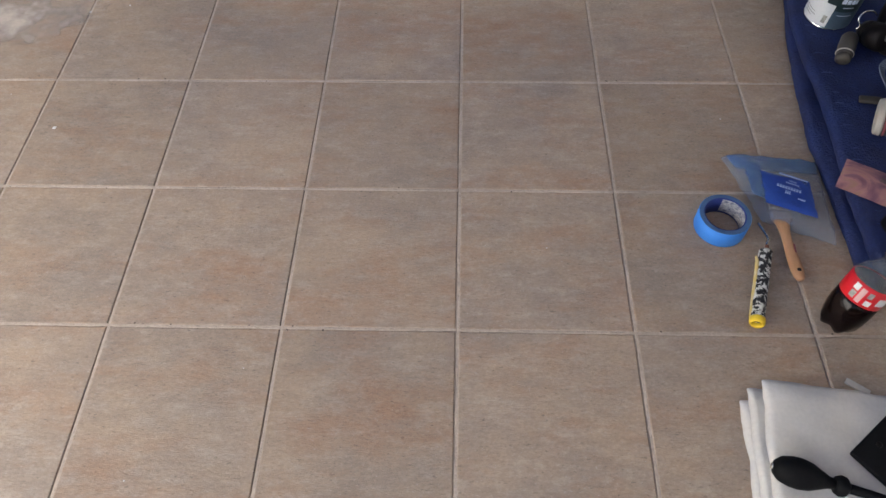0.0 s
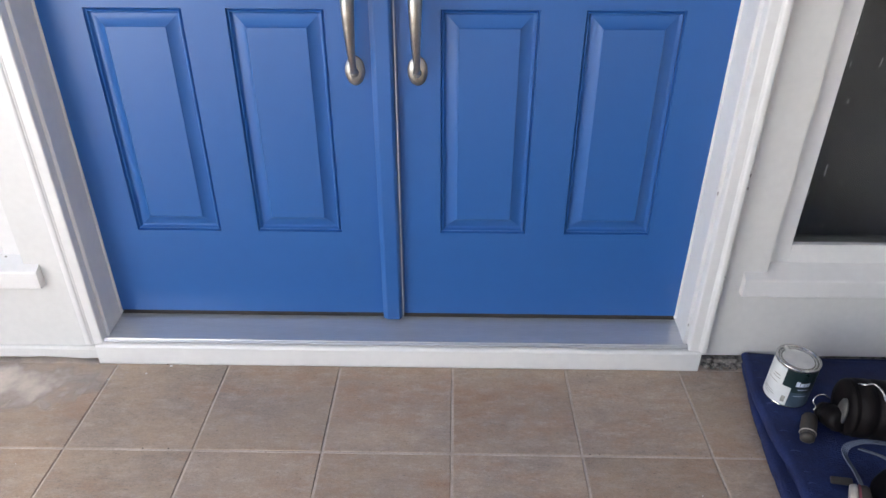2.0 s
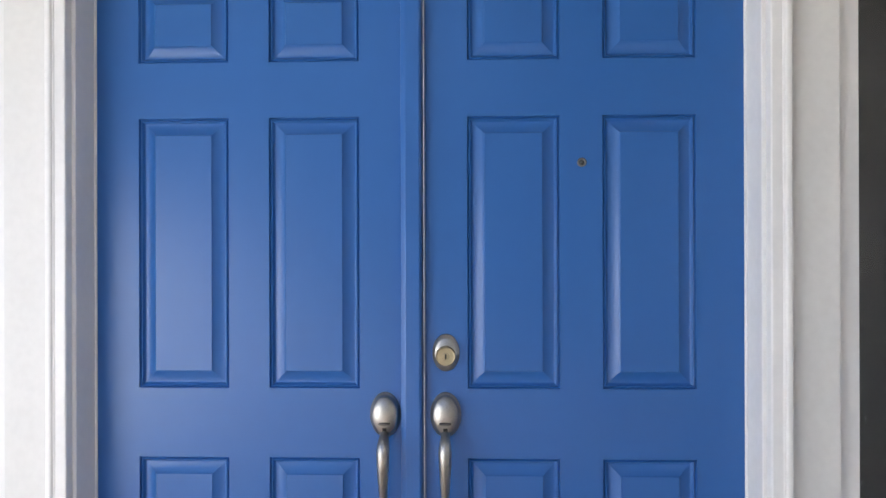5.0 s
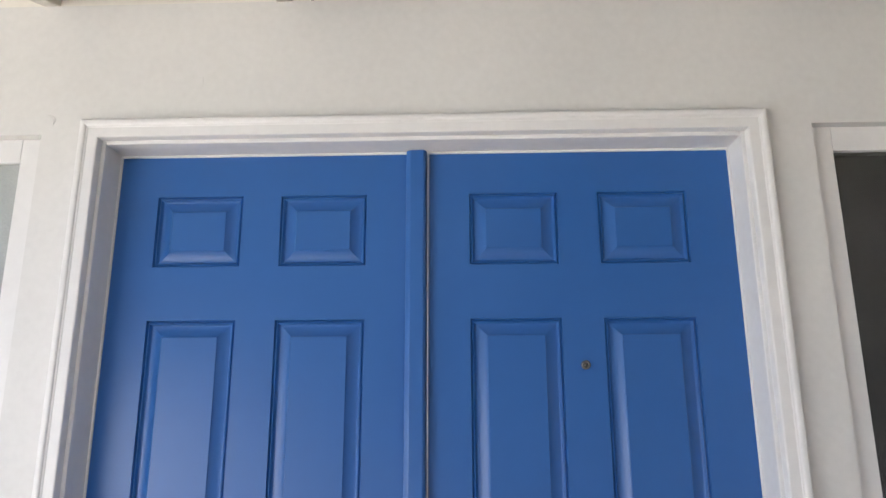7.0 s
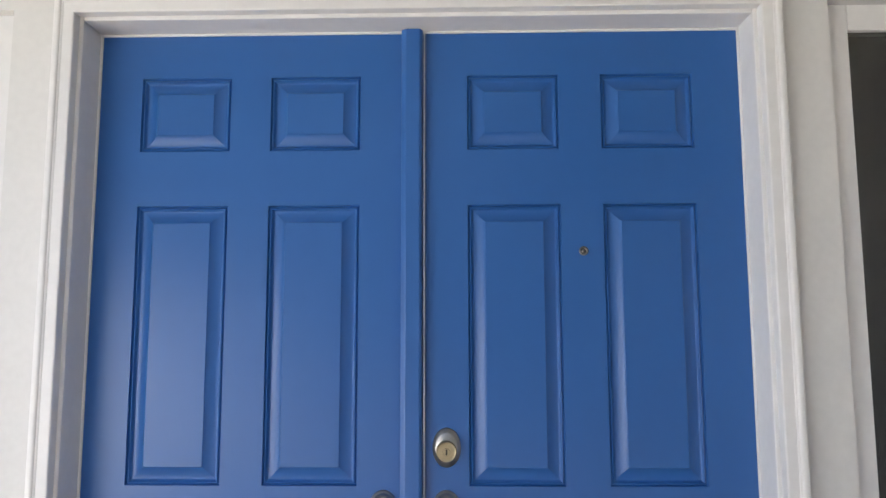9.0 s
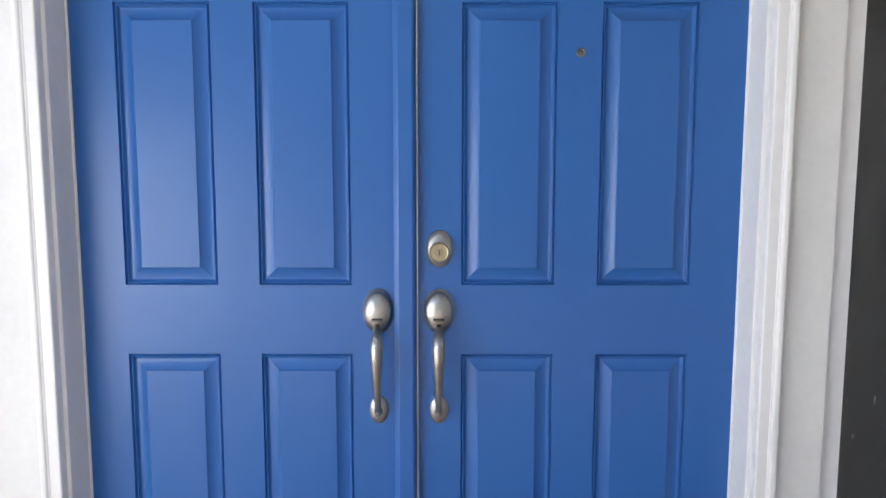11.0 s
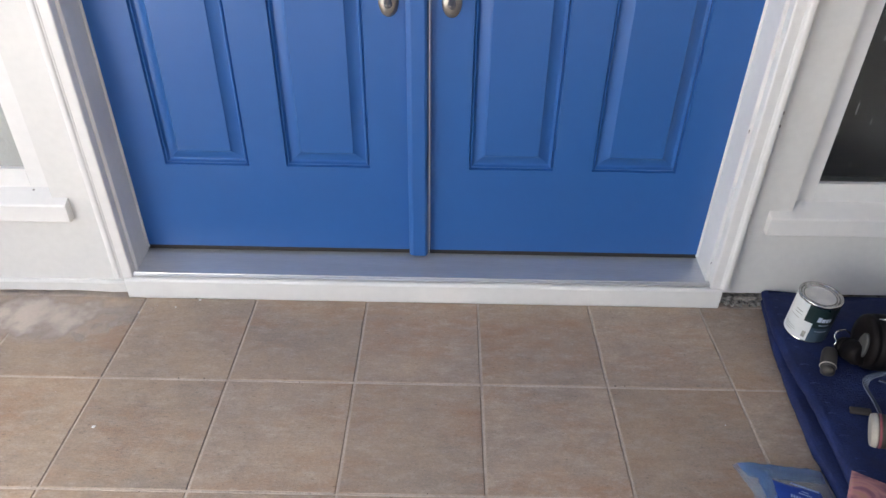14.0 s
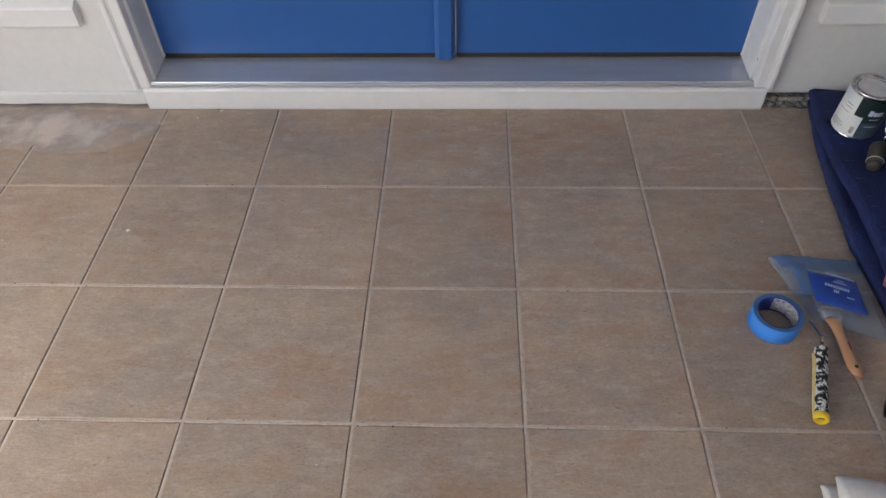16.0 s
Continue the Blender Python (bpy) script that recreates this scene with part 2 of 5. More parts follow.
def box(x0, x1, y0, y1, z0, z1, bevel=0.0, seg=2, bm=None):
    bm = bm or bmesh.new()
    r = bmesh.ops.create_cube(bm, size=1.0)["verts"]
    bmesh.ops.scale(bm, vec=(x1 - x0, y1 - y0, z1 - z0), verts=r)
    bmesh.ops.translate(bm, vec=((x0 + x1) / 2, (y0 + y1) / 2, (z0 + z1) / 2), verts=r)
    if bevel:
        edges = list({e for v in r for e in v.link_edges})
        bmesh.ops.bevel(bm, geom=edges, offset=bevel, segments=seg, profile=0.5, affect="EDGES")
    return bm


def loops(rings, closed=True, cap_start=True, cap_end=True, bm=None):
    """Skins a run of rings of equally many points."""
    bm = bm or bmesh.new()
    vs = [[bm.verts.new(p) for p in ring] for ring in rings]
    k = len(rings[0])
    for a, b in zip(vs, vs[1:]):
        for i in range(k if closed else k - 1):
            j = (i + 1) % k
            bm.faces.new((a[i], a[j], b[j], b[i]))
    if cap_start:
        bm.faces.new(vs[0][::-1])
    if cap_end:
        bm.faces.new(vs[-1])
    return bm


def lathe(profile, seg=40, oval=1.0, cap=True, bm=None):
    """Turns (radius, height) pairs round z; oval stretches y."""
    rings = [[(r * math.cos(a), oval * r * math.sin(a), z) for a in (2 * math.pi * i / seg for i in range(seg))] for r, z in profile]
    return loops(rings, True, cap, cap, bm)


def tube(points, radii, seg=14, flat=1.0, bm=None, cap=True):
    """A tube along points; flat squeezes it across its side axis."""
    pts = [Vector(p) for p in points]
    radii = radii if isinstance(radii, (list, tuple)) else [radii] * len(pts)
    rings, side = [], None
    for i, p in enumerate(pts):
        d = (pts[min(i + 1, len(pts) - 1)] - pts[max(i - 1, 0)]).normalized()
        if side is None:
            side = d.cross(Vector((0, 0, 1)) if abs(d.z) < 0.9 else Vector((1, 0, 0))).normalized()
        side = (side - d * side.dot(d)).normalized()
        up = side.cross(d)
        rings.append([p + radii[i] * (math.cos(a) * side + flat * math.sin(a) * up) for a in (2 * math.pi * k / seg for k in range(seg))])
    return loops(rings, True, cap, cap, bm)


def curve_points(pts, n=24):
    """A smooth run of points through the given ones."""
    pts = [Vector(p) for p in pts]
    ext = [2 * pts[0] - pts[1]] + pts + [2 * pts[-1] - pts[-2]]
    out = []
    for i in range(n + 1):
        s = i / n * (len(pts) - 1)
        k = min(int(s), len(pts) - 2)
        t = s - k
        a, b, c, d = ext[k:k + 4]
        out.append(0.5 * ((2 * b) + (c - a) * t + (2 * a - 5 * b + 4 * c - d) * t * t + (3 * b - a - 3 * c + d) * t ** 3))
    return out


def along_x(profile, x0, x1, bm=None):
    """A (y, z) outline drawn out along x."""
    return loops([[(x0, y, z) for y, z in profile], [(x1, y, z) for y, z in profile]], bm=bm)


def sheet_with_openings(xs, zs, keep, y, thick):
    """An upright sheet in the plane y, cut into cells; keep says which cells stand."""
    bm = bmesh.new()
    v = {(i, j): bm.verts.new((x, y, z)) for i, x in enumerate(xs) for j, z in enumerate(zs)}
    fs = [bm.faces.new((v[i, j], v[i + 1, j], v[i + 1, j + 1], v[i, j + 1]))
          for i in range(len(xs) - 1) for j in range(len(zs) - 1) if keep((xs[i] + xs[i + 1]) / 2, (zs[j] + zs[j + 1]) / 2)]
    ext = bmesh.ops.extrude_face_region(bm, geom=fs)
    bmesh.ops.translate(bm, vec=(0, thick, 0), verts=[g for g in ext["geom"] if isinstance(g, bmesh.types.BMVert)])
    bmesh.ops.delete(bm, geom=[w for w in bm.verts if not w.link_faces], context="VERTS")
    return bm


# ---- the shell of the porch ----
def hedge():
    """A bank of small leafy clumps, uneven in outline."""
    t = bmesh.new()
    bmesh.ops.create_icosphere(t, subdivisions=1, radius=1.0)
    ball = np.array([v.co for v in t.verts])
    tris = np.array([[v.index for v in f.verts] for f in t.faces])
    t.free()
    rs = np.random.RandomState(4)
    co, fa, n = [], [], 0
    for x0, x1, y, h in ((-12.0, -2.5, -12.0, 2.2), (-2.5, 9.0, -10.0, 2.9), (-0.5, 5.0, -4.9, 1.25)):
        for k in range(int((x1 - x0) * h * 34)):
            c = np.array((rs.uniform(x0, x1), y - rs.uniform(0, 0.5), rs.uniform(0, 1) ** 0.8 * h + rs.normal(0, 0.06)))
            co.append(ball * rs.uniform(0.12, 0.26) * rs.uniform(0.6, 1.3, (len(ball), 3)) + c)
            fa.append(tris + n)
            n += len(ball)
    me = bpy.data.meshes.new("hedge")
    me.from_pydata(np.concatenate(co).tolist(), [], np.concatenate(fa).tolist())
    me.materials.append(M_HEDGE)
    return new("hedge", me)


WALL_Y = -0.085
EAVE_TOP = (0.151, 2.785)
WIN_R, WIN_L = (0.930, 1.52), (-1.52, -0.926)
WIN_Z = (0.291, 2.148)
DOOR_IN, DOOR_TOP = 0.763, 2.121


def wall_stands(x, z):
    if -0.80 < x < 0.80 and z < 2.155:
        return False
    return not ((WIN_R[0] < x < WIN_R[1] or WIN_L[0] < x < WIN_L[1]) and WIN_Z[0] < z < WIN_Z[1])


wall = part("wall_north", sheet_with_openings([-4.2, WIN_L[0], WIN_L[1], -0.80, 0.80, WIN_R[0], WIN_R[1], 2.6],
                                              [0.034, WIN_Z[0], WIN_Z[1], 2.155, 2.5025], wall_stands, WALL_Y, 0.20), M_WALL)
tagged(wall, "white painted stucco front wall round the entry doors", "wall", kind="structure")

# uneven painted lip where the stucco meets the paving, left of the doors
bm = bmesh.new()
rows = []
for i in range(90):
    x = -4.2 + 3.396 * i / 89
    w = 0.004 * noise.noise((x * 9, 1, 0)) + 0.003 * noise.noise((x * 31, 4, 0))
    rows.append([(x, WALL_Y - 0.006 + w, 0.040), (x, WALL_Y - 0.012 + w, 0.034), (x, WALL_Y - 0.013 + w, 0.008 + 1.3 * w), (x, 0.0, 0.006 + w), (x, 0.0, 0.040)])
tagged(part("trim", loops(rows), M_WALL), "rough white stucco lip along the foot of the wall", "trim", kind="structure")

# Added out of view: keeps the sun off the porch and bounces light back.
tagged(part("wall_east", box(1.66, 1.86, -3.4, WALL_Y, -0.03, 2.6), M_SIDE), "added unseen pale side wall that blocks sun and bounces light", "wall", kind="structure")
# Invented cover overhead, out of view; it dims the floor on the right.
tagged(part("porch_cover", box(0.35, 1.66, -4.2, -0.98, 2.30, 2.42), M_COVER), "added unseen brown cover that keeps sky light off the right floor", "porch cover", kind="structure")
# Unseen wall put in as a sunlit reflector for the left side.
tagged(part("wall_west", box(-2.05, -1.85, -3.9, -1.05, -0.03, 1.6), M_WEST), "added unseen pale wall that bounces sunlight in from the left", "wall", kind="structure")
# Hedge invented out of view to cut front light and darken the door's reflections.
tagged(hedge(), "added unseen hedge that blocks front light and darkens reflections", "hedge", kind="stuff")
tagged(part("roof", along_x([(EAVE_TOP[0], EAVE_TOP[1]), (4.3, 4.25), (4.3, 4.1), (0.16, 2.80)], -4.25, 2.3), M_COVER), "plain brown house roof rising behind the eave", "roof", kind="structure")
# Solid dark block in place of an unlit interior.
tagged(part("room", box(-4.2, 2.6, 0.12, 4.2, -0.02, 2.60), M_ROOM), "near-black block standing in for the unlit room behind the doors", "room", kind="structure")
ground = part("ground", box(-150, 150, -150, 150, -0.30, -0.03), M_GROUND)
tagged(ground, "pale gravel yard reaching the horizon", "ground", kind="structure")

# ---- eave: rafters, blocking boards, vent and deck ----
SLOPE = math.tan(radians(20.5))
EAVE_Y = -0.95


def eave_z(y):
    return 2.503 + (y - WALL_Y) * SLOPE


def rafter():
    bm = bmesh.new()
    prof = [(WALL_Y + 0.20, eave_z(WALL_Y + 0.20)), (EAVE_Y, eave_z(EAVE_Y)), (EAVE_Y, eave_z(EAVE_Y) + 0.15), (WALL_Y + 0.20, eave_z(WALL_Y + 0.20) + 0.15)]
    along_x(prof, -0.020, 0.020, bm)
    bmesh.ops.bevel(bm, geom=list(bm.edges), offset=0.002, segments=1, affect="EDGES")
    return bm


first = part("rafter", rafter(), M_SOFFIT, at=pose(-0.947, 0, 0))
tagged(first, "cream painted wooden rafter tail under the eave", "rafter", group="rafters under the eave", kind="structure")
for x in (-4.0, -3.385, -2.775, -2.165, -1.555, -0.343, 0.268, 0.884, 1.49, 2.10):
    copy_thing(first, pose(x, 0, 0))
deck = [(0.15, eave_z(0.15) + 0.152), (EAVE_Y - 0.02, eave_z(EAVE_Y - 0.02) + 0.152), (EAVE_Y - 0.02, eave_z(EAVE_Y - 0.02) + 0.19), (0.15, eave_z(0.15) + 0.19)]
tagged(part("ceiling", along_x(deck, -4.2, 2.6), M_SOFFIT), "cream painted sloping roof deck over the eave", "ceiling", kind="structure")


def blocking(x0, x1):
    """A board that closes the space between two rafters over the wall."""
    return box(x0 + 0.001, x1 - 0.001, WALL_Y + 0.004, WALL_Y + 0.04, 2.486, 2.662, 0.0015, 1)


rafters_x = [-4.0, -3.385, -2.775, -2.165, -1.555, -0.947, -0.343, 0.268, 0.884, 1.49, 2.10]
for a, b in zip(rafters_x, rafters_x[1:]):
    if a == -0.343:
        continue
    tagged(part("blocking", blocking(a + 0.02, b - 0.02), M_SOFFIT), "cream painted blocking board between two rafters", "board",
           group="blocking boards over the wall", kind="structure")


def rounded_rect(x0, x1, z0, z1, r, seg=5):
    out = []
    for cx, cz, a0 in ((x1 - r, z1 - r, 0), (x0 + r, z1 - r, 90), (x0 + r, z0 + r, 180), (x1 - r, z0 + r, 270)):
        out += [(cx + r * math.cos(radians(a0 + 90 * i / seg)), cz + r * math.sin(radians(a0 + 90 * i / seg))) for i in range(seg + 1)]
    return out


vent = thing("eave_vent", "dark screened vent with rounded corners in a cream frame", "vent", pose(-0.0375, WALL_Y, 2.490), kind="structure")
hole = rounded_rect(-0.262, 0.262, 0.034, 0.150, 0.014)
outer = []
for x, z in hole:
    outer.append((-0.286 if x < 0 else 0.286, 0.0 if z < 0.092 else 0.172))
frame_rings = [[(x, 0.004, z) for x, z in outer], [(x, 0.004, z) for x, z in hole], [(x, 0.030, z) for x, z in hole]]
part("vent_frame", loops(frame_rings, cap_start=False, cap_end=False), M_SOFFIT, vent)
bm = bmesh.new()
bm.faces.new([bm.verts.new((x * 1.01, 0.022, z)) for x, z in hole])
for i in range(60):
    x = -0.26 + 0.52 * i / 59
    box(x - 0.0006, x + 0.0006, 0.018, 0.020, 0.033, 0.151, bm=bm)
for j in range(14):
    z = 0.035 + 0.114 * j / 13
    box(-0.262, 0.262, 0.0165, 0.018, z - 0.0006, z + 0.0006, bm=bm)
part("vent_screen", bm, M_SCREEN, vent, "dark rusty wire screen")
for x in (-0.235, -0.005, 0.238):
    part("screw", lathe([(0.0045, 0), (0.0045, 0.0015), (0.002, 0.003)], 12), M_STEEL, vent, at=pose(x, 0.004, 0.018, 90))

# ---- door frame ----
JAMB_Y = -0.083
frame_th = thing("door_frame", "white painted wooden frame and moulding round the double doors", "door frame", kind="structure")
for s in (-1, 1):
    x0, x1 = sorted((s * DOOR_IN, s * 0.80))
    soften(part("jamb", box(x0, x1, JAMB_Y, 0.07, 0.062 if s > 0 else 0.0645, 2.155, 0.003, 3), M_WHITE, frame_th))
    x0, x1 = sorted((s * (DOOR_IN - 0.005), s * (DOOR_IN + 0.001)))
    part("weatherstrip", box(x0, x1, -0.004, 0.02, 0.09, DOOR_TOP, 0.0015, 2), M_WHITE, frame_th, "thin white weatherstrip")
soften(part("head_jamb", box(-DOOR_IN, DOOR_IN, JAMB_Y + 0.0004, 0.07, DOOR_TOP, 2.154, 0.003, 3), M_WHITE, frame_th))
part("weatherstrip", box(-DOOR_IN, DOOR_IN, -0.004, 0.02, DOOR_TOP - 0.005, DOOR_TOP + 0.001), M_WHITE, frame_th, "thin white weatherstrip")
MOULD = [(0.0000, -0.003), (0.0000, 0.0185), (0.0006, 0.0208), (0.0020, 0.0222), (0.0040, 0.0228), (0.0140, 0.0232), (0.0240, 0.0234), (0.0246, 0.0240), (0.0256, 0.0250),
         (0.0272, 0.0254), (0.0284, 0.0254), (0.0290, 0.0262), (0.0300, 0.0280), (0.0322, 0.0294), (0.0350, 0.0300), (0.0405, 0.0300), (0.0430, 0.0292), (0.0445, 0.0268), (0.0450, 0.0220), (0.0450, -0.003)]
XL, XR, ZT, ZB = -0.7715, 0.7725, 2.1305, 0.064


def moulding(kind):
    rings = []
    if kind == "head":
        ends = [lambda u: (XL - u, ZT + u), lambda u: (XR + u, ZT + u)]
    elif kind == "left":
        ends = [lambda u: (XL - u, ZB), lambda u: (XL - u, ZT + u)]
    else:
        ends = [lambda u: (XR + u, ZB), lambda u: (XR + u, ZT + u)]
    for e in ends:
        rings.append([(e(u)[0], WALL_Y - v, e(u)[1]) for u, v in MOULD])
    return loops(rings)


for kind in ("left", "right", "head"):
    soften(part("moulding", moulding(kind), M_WHITE, frame_th, "white painted brick moulding with a raised outer bead"), 55)
sill_board = bmesh.new()
rows = []
for i in range(60):
    x = -0.794 + 1.600 * i / 59
    w = 0.0015 * noise.noise((x * 14, 7, 0))
    rows.append([(x, -0.110 + w, -0.002), (x, -0.113 + w, 0.004), (x, -0.1125 + w, 0.055), (x, -0.109 + w, 0.0605), (x, -0.104, 0.0625), (x, 0.06, 0.0625), (x, 0.06, -0.002)])
part("sill_board", loops(rows, bm=sill_board), M_WHITE, frame_th, "chipped white painted sill board")
part("threshold", along_x([(0.05, 0.084), (0.0, 0.084), (-0.012, 0.0833), (-0.096, 0.0745), (-0.0975, 0.0715), (-0.1005, 0.0712), (-0.1025, 0.0695),
                           (-0.1025, 0.0660), (-0.0995, 0.0650), (-0.0995, 0.0630), (0.05, 0.0630)], -DOOR_IN + 0.001, DOOR_IN - 0.001), M_ALU, frame_th,
     "worn silver aluminium threshold")
part("threshold_lip", along_x([(-0.0970, 0.0742), (-0.0980, 0.0718), (-0.1012, 0.0715), (-0.1030, 0.0697), (-0.1030, 0.0655), (-0.1000, 0.0645), (-0.0895, 0.0640), (-0.0895, 0.0735)], -0.7735, 0.7715), M_ALU, frame_th,
     "notched front lip of the threshold")
part("door_sweep", box(-DOOR_IN, DOOR_IN, 0.003, 0.04, 0.0835, 0.104), M_SWEEP, frame_th, "dark rubber door sweep")

# ---- the two door leaves ----
ROWS_Z = [(0.3505, 0.9015), (1.0645, 1.701), (1.832, 2.0115)]
DOOR_Z = (0.099, 2.117)
PANEL = [(0.0, 0.0), (0.0008, 0.0062), (0.0030, 0.0078), (0.0046, 0.0046), (0.0064, 0.0030), (0.0082, 0.0038), (0.0096, 0.0084), (0.0116, 0.0106), (0.0140, 0.0108), (0.0185, 0.0102), (0.0235, 0.0090),
         (0.0285, 0.0072), (0.0335, 0.0048), (0.0375, 0.0024), (0.0398, 0.0004), (0.0406, -0.0010), (0.0420, -0.0012)]


def leaf(x0, x1, cols):
    xs = sorted({x0, x1, *[c for col in cols for c in col]})
    zs = sorted({*DOOR_Z, *[r for row in ROWS_Z for r in row]})
    inside = lambda x, z: any(a < x < b for a, b in cols) and any(a < z < b for a, b in ROWS_Z)
    bm = sheet_with_openings(xs, zs, lambda x, z: not inside(x, z), 0.0, 0.044)
    return bm


def panel(w, h):
    rings = [[(d, y, d), (w - d, y, d), (w - d, y, h - d), (d, y, h - d)] for d, y in PANEL]
    return loops(rings, cap_start=False)


def oval_plate(rx, rz, profile, seg=44, lean=0.0):
    """An oval boss standing out towards -y: (share of the radius, height) pairs."""
    rings = [[(rx * s * math.cos(a), -h, rz * s * math.sin(a) + lean * h) for a in (2 * math.pi * i / seg for i in range(seg))] for s, h in profile]
    return loops(rings)


def handle_set(door, x):
    plate = part("door_handle", oval_plate(0.0360, 0.0525, [(1, -0.002), (1, 0.003), (0.98, 0.005), (0.92, 0.006), (0.90, 0.0075), (0.885, 0.014), (0.85, 0.0185), (0.76, 0.0225),
                                                            (0.58, 0.0265), (0.36, 0.029), (0.18, 0.030), (0.02, 0.0302)]), M_NICKEL, door, "satin nickel entry handle with a domed oval rose", True,
                 pose(x, 0, 1.004))
    latch = bmesh.new()
    loops([[(cx * w, -0.020 - 0.016 * t, -0.011 - 0.006 * t + cz * h) for cx, cz in
            [(math.cos(a), math.sin(a)) for a in (2 * math.pi * k / 24 for k in range(24))]] for t, w, h in ((0, 0.0105, 0.0030), (0.4, 0.0130, 0.0028), (0.8, 0.0135, 0.0024), (0.95, 0.0118, 0.0018), (1.0, 0.0090, 0.0010))], bm=latch)
    part("thumb_latch", latch, M_LATCH, plate, "nickel thumb latch coloured darker for its dark reflection", True)
    part("latch_slot", box(-0.0050, 0.0050, -0.0284, -0.016, -0.0335, -0.0260, 0.0012), M_DARK, plate, "dark slot under the thumb latch")
    pts = curve_points([(0, -0.012, -0.040), (0, -0.034, -0.046), (0, -0.050, -0.062), (0, -0.056, -0.096), (0, -0.053, -0.138), (0, -0.046, -0.178), (0, -0.036, -0.208), (0, -0.025, -0.228), (0, -0.012, -0.236)], 40)
    widths = [0.0120, 0.0100, 0.0126, 0.0152, 0.0138, 0.0118, 0.0098, 0.0080, 0.0072, 0.0074, 0.0078]
    rad = [float(np.interp(i / (len(pts) - 1) * 10, range(11), widths)) for i in range(len(pts))]
    part("grip", tube(pts, rad, 22), M_NICKEL, plate, "", True)
    part("lower_rose", oval_plate(0.0225, 0.0335, [(1, -0.002), (1, 0.002), (0.96, 0.004), (0.86, 0.0050), (0.80, 0.0066), (0.55, 0.0085), (0.25, 0.0095), (0.02, 0.0096)]), M_NICKEL, plate,
         "", True, pose(0, 0, -0.236))
    part("boss", oval_plate(0.0098, 0.0098, [(1, 0), (1, 0.012), (0.92, 0.017), (0.70, 0.0215), (0.40, 0.0238), (0.05, 0.0245)], 24), M_NICKEL, plate, "", True, pose(0, 0, -0.238))


def entry_door(name, x0, x1, cols, hx, label):
    d = thing(name, label, "door", pose(0, 0, 0), group="pair of entry doors", kind="structure")
    part("leaf", leaf(x0, x1, cols), M_BLUE, d)
    for a, b in cols:
        for lo, hi in ROWS_Z:
            soften(part("panel", panel(b - a, hi - lo), M_BLUE, d, at=pose(a, 0, lo)), 50, 4)
    handle_set(d, hx)
    return d


COLS_L, COLS_R = [(-0.658, -0.443), (-0.347, -0.133)], [(0.120, 0.335), (0.434, 0.649)]
door_l = entry_door("door_1", -0.760, 0.0215, COLS_L, -0.073, "closed blue six-panel entry door with a vertical meeting strip")
door_r = entry_door("door_2", 0.0225, 0.760, COLS_R, 0.068, "closed blue six-panel entry door with deadbolt and peephole")
strip = [(-0.0345, 0.001), (-0.0345, -0.0150), (-0.0342, -0.0162), (-0.0332, -0.0171), (-0.0250, -0.0226), (-0.0235, -0.0233), (-0.0215, -0.0237), (0.0060, -0.0240), (0.0100, -0.0226), (0.0140, -0.0170), (0.0160, -0.0100), (0.0160, 0.001)]
soften(part("meeting_strip", loops([[(x, y, z) for x, y in strip] for z in (0.0935, 2.119)]), M_BLUE, door_l, "blue painted meeting strip with a rounded edge"))
part("weatherstrip", box(0.0186, 0.0197, -0.0190, 0.004, 0.097, 2.117), M_WHITE, door_l, "thin white weatherstrip")
bolt = part("deadbolt", oval_plate(0.0318, 0.0435, [(1, -0.002), (1, 0.003), (0.97, 0.005), (0.88, 0.0065), (0.84, 0.009), (0.70, 0.0115), (0.3, 0.0125), (0.02, 0.0125)]), M_NICKEL, door_r,
            "satin nickel oval deadbolt plate", True, pose(0.069, 0, 1.149))
part("lock_cylinder", oval_plate(0.0234, 0.0234, [(1, 0.008), (0.985, 0.019), (0.95, 0.0232), (0.91, 0.0245), (0.88, 0.0245), (0.80, 0.0238), (0.785, 0.0237), (0.38, 0.0237), (0.37, 0.0225), (0.35, 0.0225), (0.34, 0.0240), (0.32, 0.0242), (0.02, 0.0242)]), M_BRASS, bolt, "worn brass key cylinder", False,
     pose(0, 0, -0.006))
part("keyhole", box(-0.0018, 0.0018, -0.0253, -0.022, -0.0125, -0.0005, 0.0005), M_DARK, bolt)
peep = part("peephole", oval_plate(0.0108, 0.0108, [(1, -0.002), (1, 0.003), (0.85, 0.0042), (0.62, 0.0042), (0.55, 0.002), (0.02, 0.0015)], 24), M_LATCH, door_r, "small dark metal peephole", True,
            pose(0.386, 0, 1.591))
part("lens", oval_plate(0.0058, 0.0058, [(1, 0.001), (0.8, 0.0028), (0.4, 0.0036), (0.02, 0.0038)], 20), M_LENS, peep, "dark glass lens", True)


